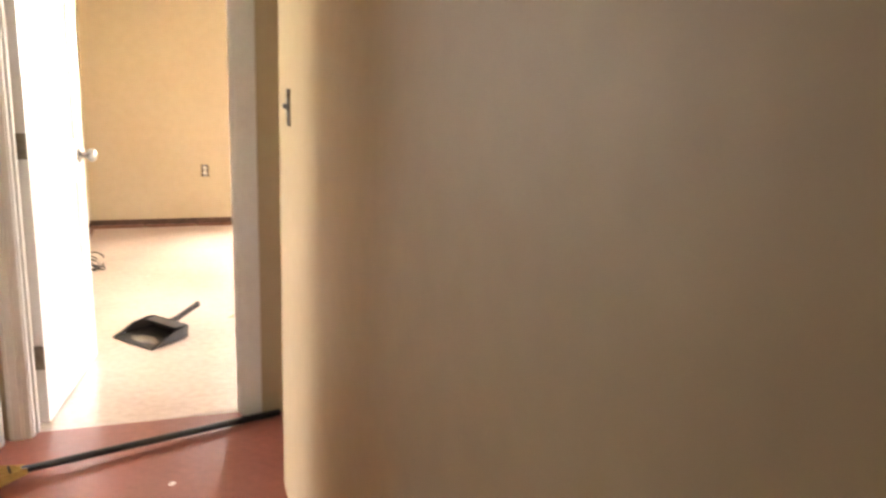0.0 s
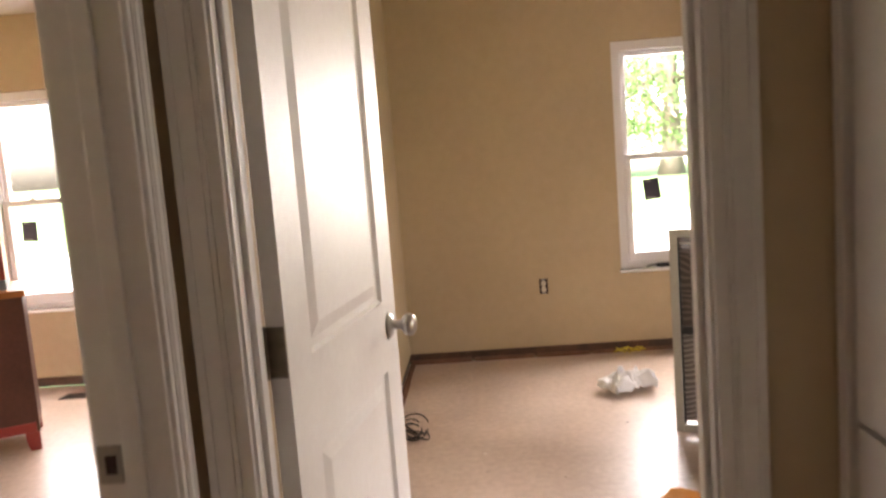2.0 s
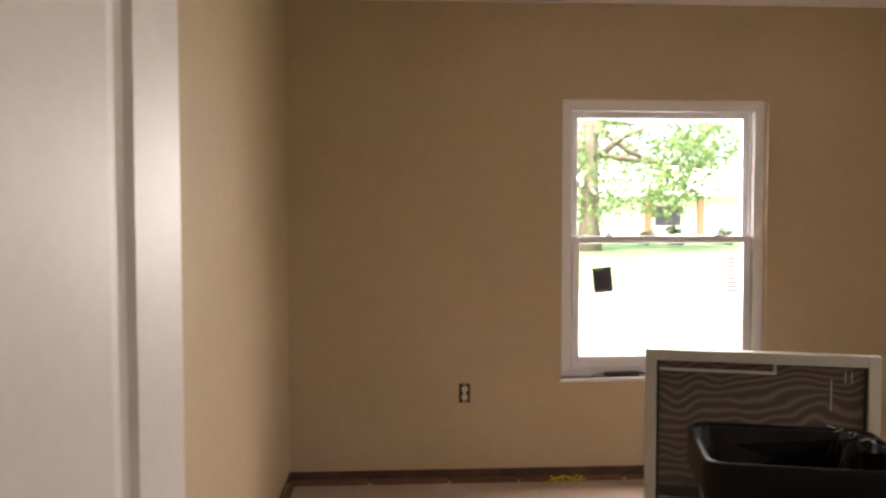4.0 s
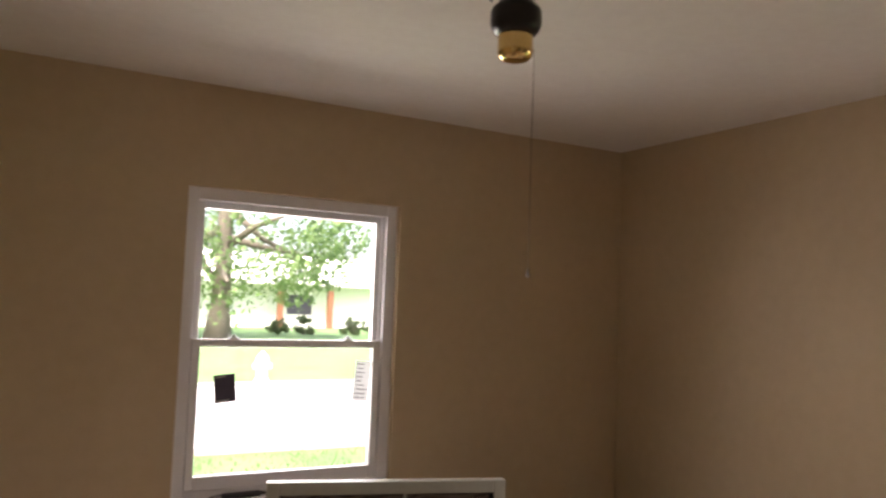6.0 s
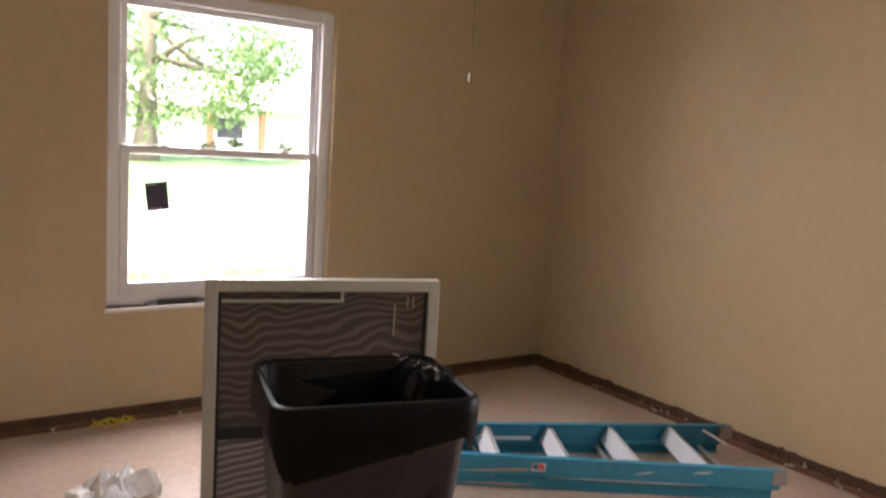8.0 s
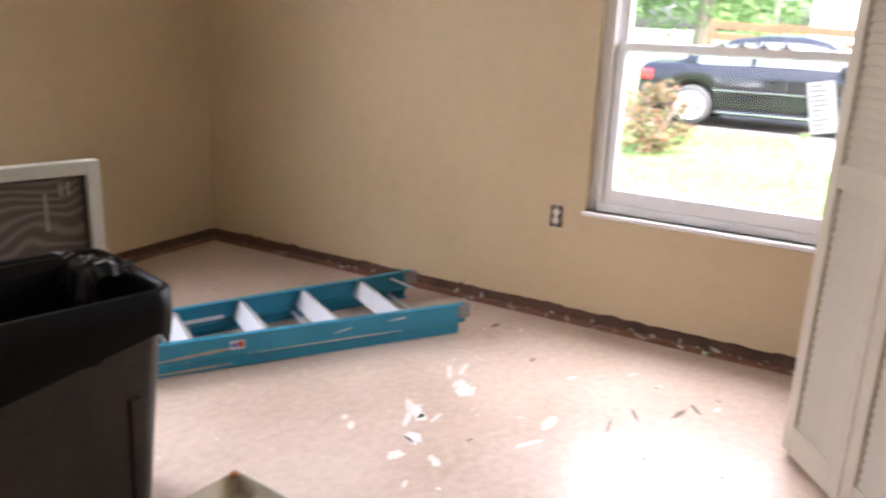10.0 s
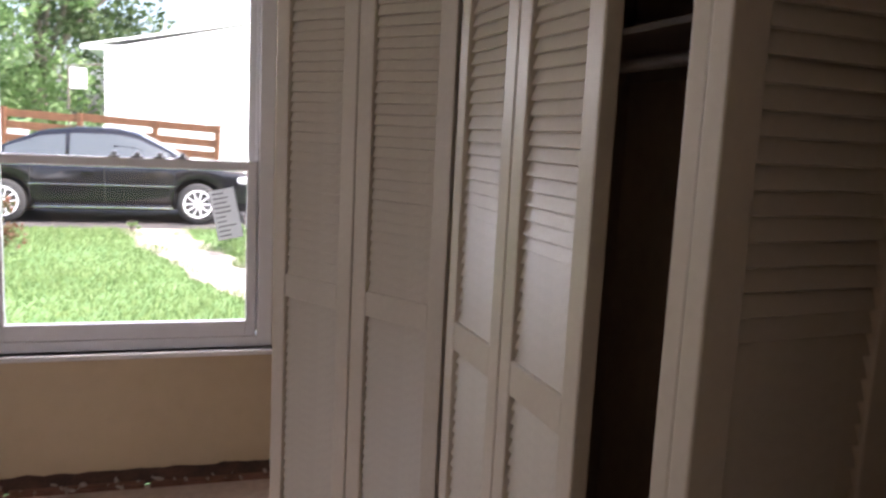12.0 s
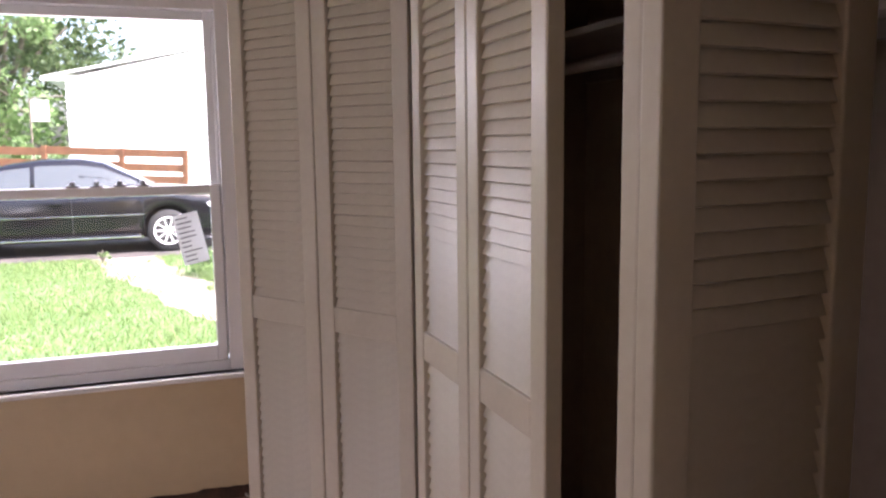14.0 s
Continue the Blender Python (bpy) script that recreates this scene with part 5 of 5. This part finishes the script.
car = thing("car", pose(10.36, -1.745, gz(10.36, -2.3) + 0.012, 0, 0, -90), "black saloon car with silver wheels parked on the drive", "car")
# local x forwards, y to the car's left; the side turned to the window is y = -0.87
HWD = 0.87
WX = (-1.335, 1.335)


def arch(x):
    z = 0.20
    for c in WX:
        d_ = abs(x - c)
        if d_ < 0.375:
            z = max(z, 0.31 + math.sqrt(0.375 ** 2 - d_ ** 2))
    return z


bm = B()
rings = []
nx = 72
for i in range(nx + 1):
    x = -2.24 + 4.50 * i / nx
    w = HWD * (1 - 0.16 * abs(x / 2.26) ** 5)
    top_ = 0.94 - 0.10 * max(0, (x - 0.9) / 1.35) ** 1.4 - 0.02 * max(0, (-x - 1.4) / 0.85)
    if abs(x) > 2.15:
        top_ -= 0.10 * (abs(x) - 2.15) / 0.1
    lo = arch(x)
    if x > 2.1 or x < -2.1:
        lo = 0.26
    zs_ = [lo, lo + (top_ - lo) * 0.25, lo + (top_ - lo) * 0.55, lo + (top_ - lo) * 0.8, top_ - 0.02, top_]
    ws_ = [w * 0.975, w, w, w * 0.985, w * 0.955, w * 0.90]
    ring = [(x, -a, b) for a, b in zip(ws_, zs_)] + [(x, 0, top_ + 0.025)] + [(x, a, b) for a, b in zip(ws_[::-1], zs_[::-1])]
    rings.append(ring)
loft(bm, rings)
part("body", bm, CARP, car, smooth=True)
bm = B()
cab = []
for x, ht, wt, wb in ((-1.72, 0.925, 0.70, 0.76), (-1.25, 1.16, 0.62, 0.77), (-0.85, 1.33, 0.585, 0.78), (-0.35, 1.395, 0.57, 0.785), (0.15, 1.395, 0.57, 0.785), (0.45, 1.34, 0.58, 0.785), (0.85, 1.14, 0.64, 0.78), (1.25, 0.925, 0.71, 0.76)):
    cab.append([(x, -wb, 0.90), (x, -(wb * 0.55 + wt * 0.45), 0.90 + (ht - 0.90) * 0.5), (x, -wt, ht - 0.02), (x, -wt * 0.85, ht), (x, 0, ht + 0.015), (x, wt * 0.85, ht), (x, wt, ht - 0.02), (x, wb * 0.55 + wt * 0.45, 0.90 + (ht - 0.90) * 0.5), (x, wb, 0.90)])
loft(bm, cab)
part("cabin", bm, CARP, car, smooth=True)


def side_z(x, f):
    """A point on the cabin's side at x, at the fraction f of its height."""
    pts = [(-1.72, 0.925, 0.70, 0.76), (-1.25, 1.16, 0.62, 0.77), (-0.85, 1.33, 0.585, 0.78), (-0.35, 1.395, 0.57, 0.785), (0.15, 1.395, 0.57, 0.785), (0.45, 1.34, 0.58, 0.785), (0.85, 1.14, 0.64, 0.78), (1.25, 0.925, 0.71, 0.76)]
    for a, b in zip(pts, pts[1:]):
        if a[0] <= x <= b[0]:
            k = (x - a[0]) / (b[0] - a[0])
            ht, wt, wb = (a[i] + (b[i] - a[i]) * k for i in (1, 2, 3))
            z = 0.90 + (ht - 0.02 - 0.90) * f
            return wb + (wt - wb) * f, z
    return 0.7, 0.93


for s in (-1, 1):
    for x0, x1 in ((-1.32, -0.52), (-0.46, 0.92)):
        bm = B()
        lo, hi = [], []
        for i in range(13):
            x = x0 + (x1 - x0) * i / 12
            wl, zl = side_z(x, 0.10)
            wh, zh = side_z(x, 0.86)
            if zh < zl + 0.02:
                zh = zl + 0.02
            lo.append((x, s * (wl + 0.012), zl))
            hi.append((x, s * (wh + 0.018), zh))
        loft(bm, [[lo[i], hi[i], (hi[i][0], hi[i][1] - s * 0.008, hi[i][2]), (lo[i][0], lo[i][1] - s * 0.008, lo[i][2])] for i in range(13)])
        part("side_window", bm, CARGLASS, car, "dark side glass")
for x0, x1, nm in ((0.55, 1.18, "windscreen"), (-1.66, -0.95, "rear_window")):
    bm = B()
    secs = []
    for i in range(7):
        x = x0 + (x1 - x0) * i / 6
        _, z = side_z(x, 1.0)
        secs.append([(x, y, z + 0.034 - 0.02 * (y / 0.55) ** 2) for y in (-0.5, -0.25, 0, 0.25, 0.5)] + [(x, y, z + 0.024 - 0.02 * (y / 0.55) ** 2) for y in (0.5, 0.25, 0, -0.25, -0.5)])
    loft(bm, secs)
    part(nm, bm, CARGLASS, car)
for x in WX:
    bm = B()
    box(bm, x - 0.37, x + 0.37, -0.66, 0.66, 0.20, 0.70, 0.02)
    part("wheel_well", bm, TYRE, car)
for s in (-1, 1):
    bm = B()
    box(bm, -1.0, 1.0, *sorted((s * (HWD - 0.006), s * (HWD + 0.010))), 0.56, 0.578, 0.003)
    part("side_strip", bm, CHROME, car, "bright side strip")
    bm = B()
    box(bm, -0.95, 0.95, *sorted((s * (HWD - 0.02), s * (HWD + 0.006))), 0.225, 0.25, 0.004)
    part("sill_strip", bm, CHROME, car)
    for x in (-0.98, 0.02, 1.0):
        bm = B()
        box(bm, x - 0.004, x + 0.004, *sorted((s * (HWD - 0.010), s * (HWD + 0.002))), 0.30, 0.90)
        part("door_seam", bm, TYRE, car)
    for x in (-0.18,):
        bm = B()
        box(bm, x - 0.09, x + 0.07, *sorted((s * (HWD - 0.01), s * (HWD + 0.028))), 0.745, 0.775, 0.010)
        part("door_handle", bm, CARP, car)
    bm = B()
    box(bm, 0.72, 0.90, *sorted((s * (HWD - 0.06), s * (HWD + 0.13))), 0.91, 1.02, 0.03)
    part("wing_mirror", bm, CARP, car)
    bm = B()
    box(bm, 1.85, 2.14, *sorted((s * 0.56, s * 0.80)), 0.62, 0.74, 0.03)
    part("headlamp", bm, LAMP, car, "clear headlamp")
    bm = B()
    box(bm, -2.235, -2.0, *sorted((s * 0.5, s * 0.80)), 0.66, 0.82, 0.03)
    part("tail_lamp", bm, TAIL, car, "red tail lamp")
    for x in WX:
        wm = pose(x, s * (HWD - 0.10), 0.31, 90)
        bm = B()
        lathe(bm, [(0.20, -0.09), (0.29, -0.095), (0.31, -0.07), (0.312, 0.0), (0.31, 0.07), (0.29, 0.095), (0.20, 0.09)], 40)
        wheel = part("wheel", bm, TYRE, car, "black tyre with a silver rim", smooth=True)
        wheel.matrix_local = wm
        bm = B()
        ro = 0.100 if s < 0 else -0.100
        lathe(bm, [(0.215, 0.0), (0.215, ro), (0.195, ro * 1.04), (0.185, ro * 0.6), (0.02, ro * 0.55)] if s < 0 else [(0.215, 0.0), (0.215, ro), (0.195, ro * 1.04), (0.185, ro * 0.6), (0.02, ro * 0.55)], 40)
        part("rim", bm, TYRE, wheel, "dark wheel behind the trim")
        bm = B()
        for k in range(10):
            box(bm, 0.04, 0.20, -0.010, 0.010, *sorted((ro * 0.6, ro * 1.02)), 0.003, Matrix.Rotation(2 * math.pi * k / 10, 4, "Z"))
        lathe(bm, [(0.055, ro * 0.5), (0.055, ro * 1.06), (0.03, ro * 1.12)], 20)
        lathe(bm, [(0.214, ro * 0.5), (0.214, ro * 1.05), (0.19, ro * 1.05), (0.188, ro * 0.5)], 40)
        part("spokes", bm, RIM, wheel, "silver spoked wheel trim")
bm = B()
box(bm, 2.08, 2.27, -0.72, 0.72, 0.30, 0.52, 0.04)
part("bumper", bm, CARP, car)
bm = B()
box(bm, -2.27, -2.10, -0.72, 0.72, 0.34, 0.56, 0.04)
part("bumper", bm, CARP, car)
bm = B()
box(bm, 2.15, 2.265, -0.42, 0.42, 0.56, 0.70, 0.01)
part("grille", bm, CHROME, car)
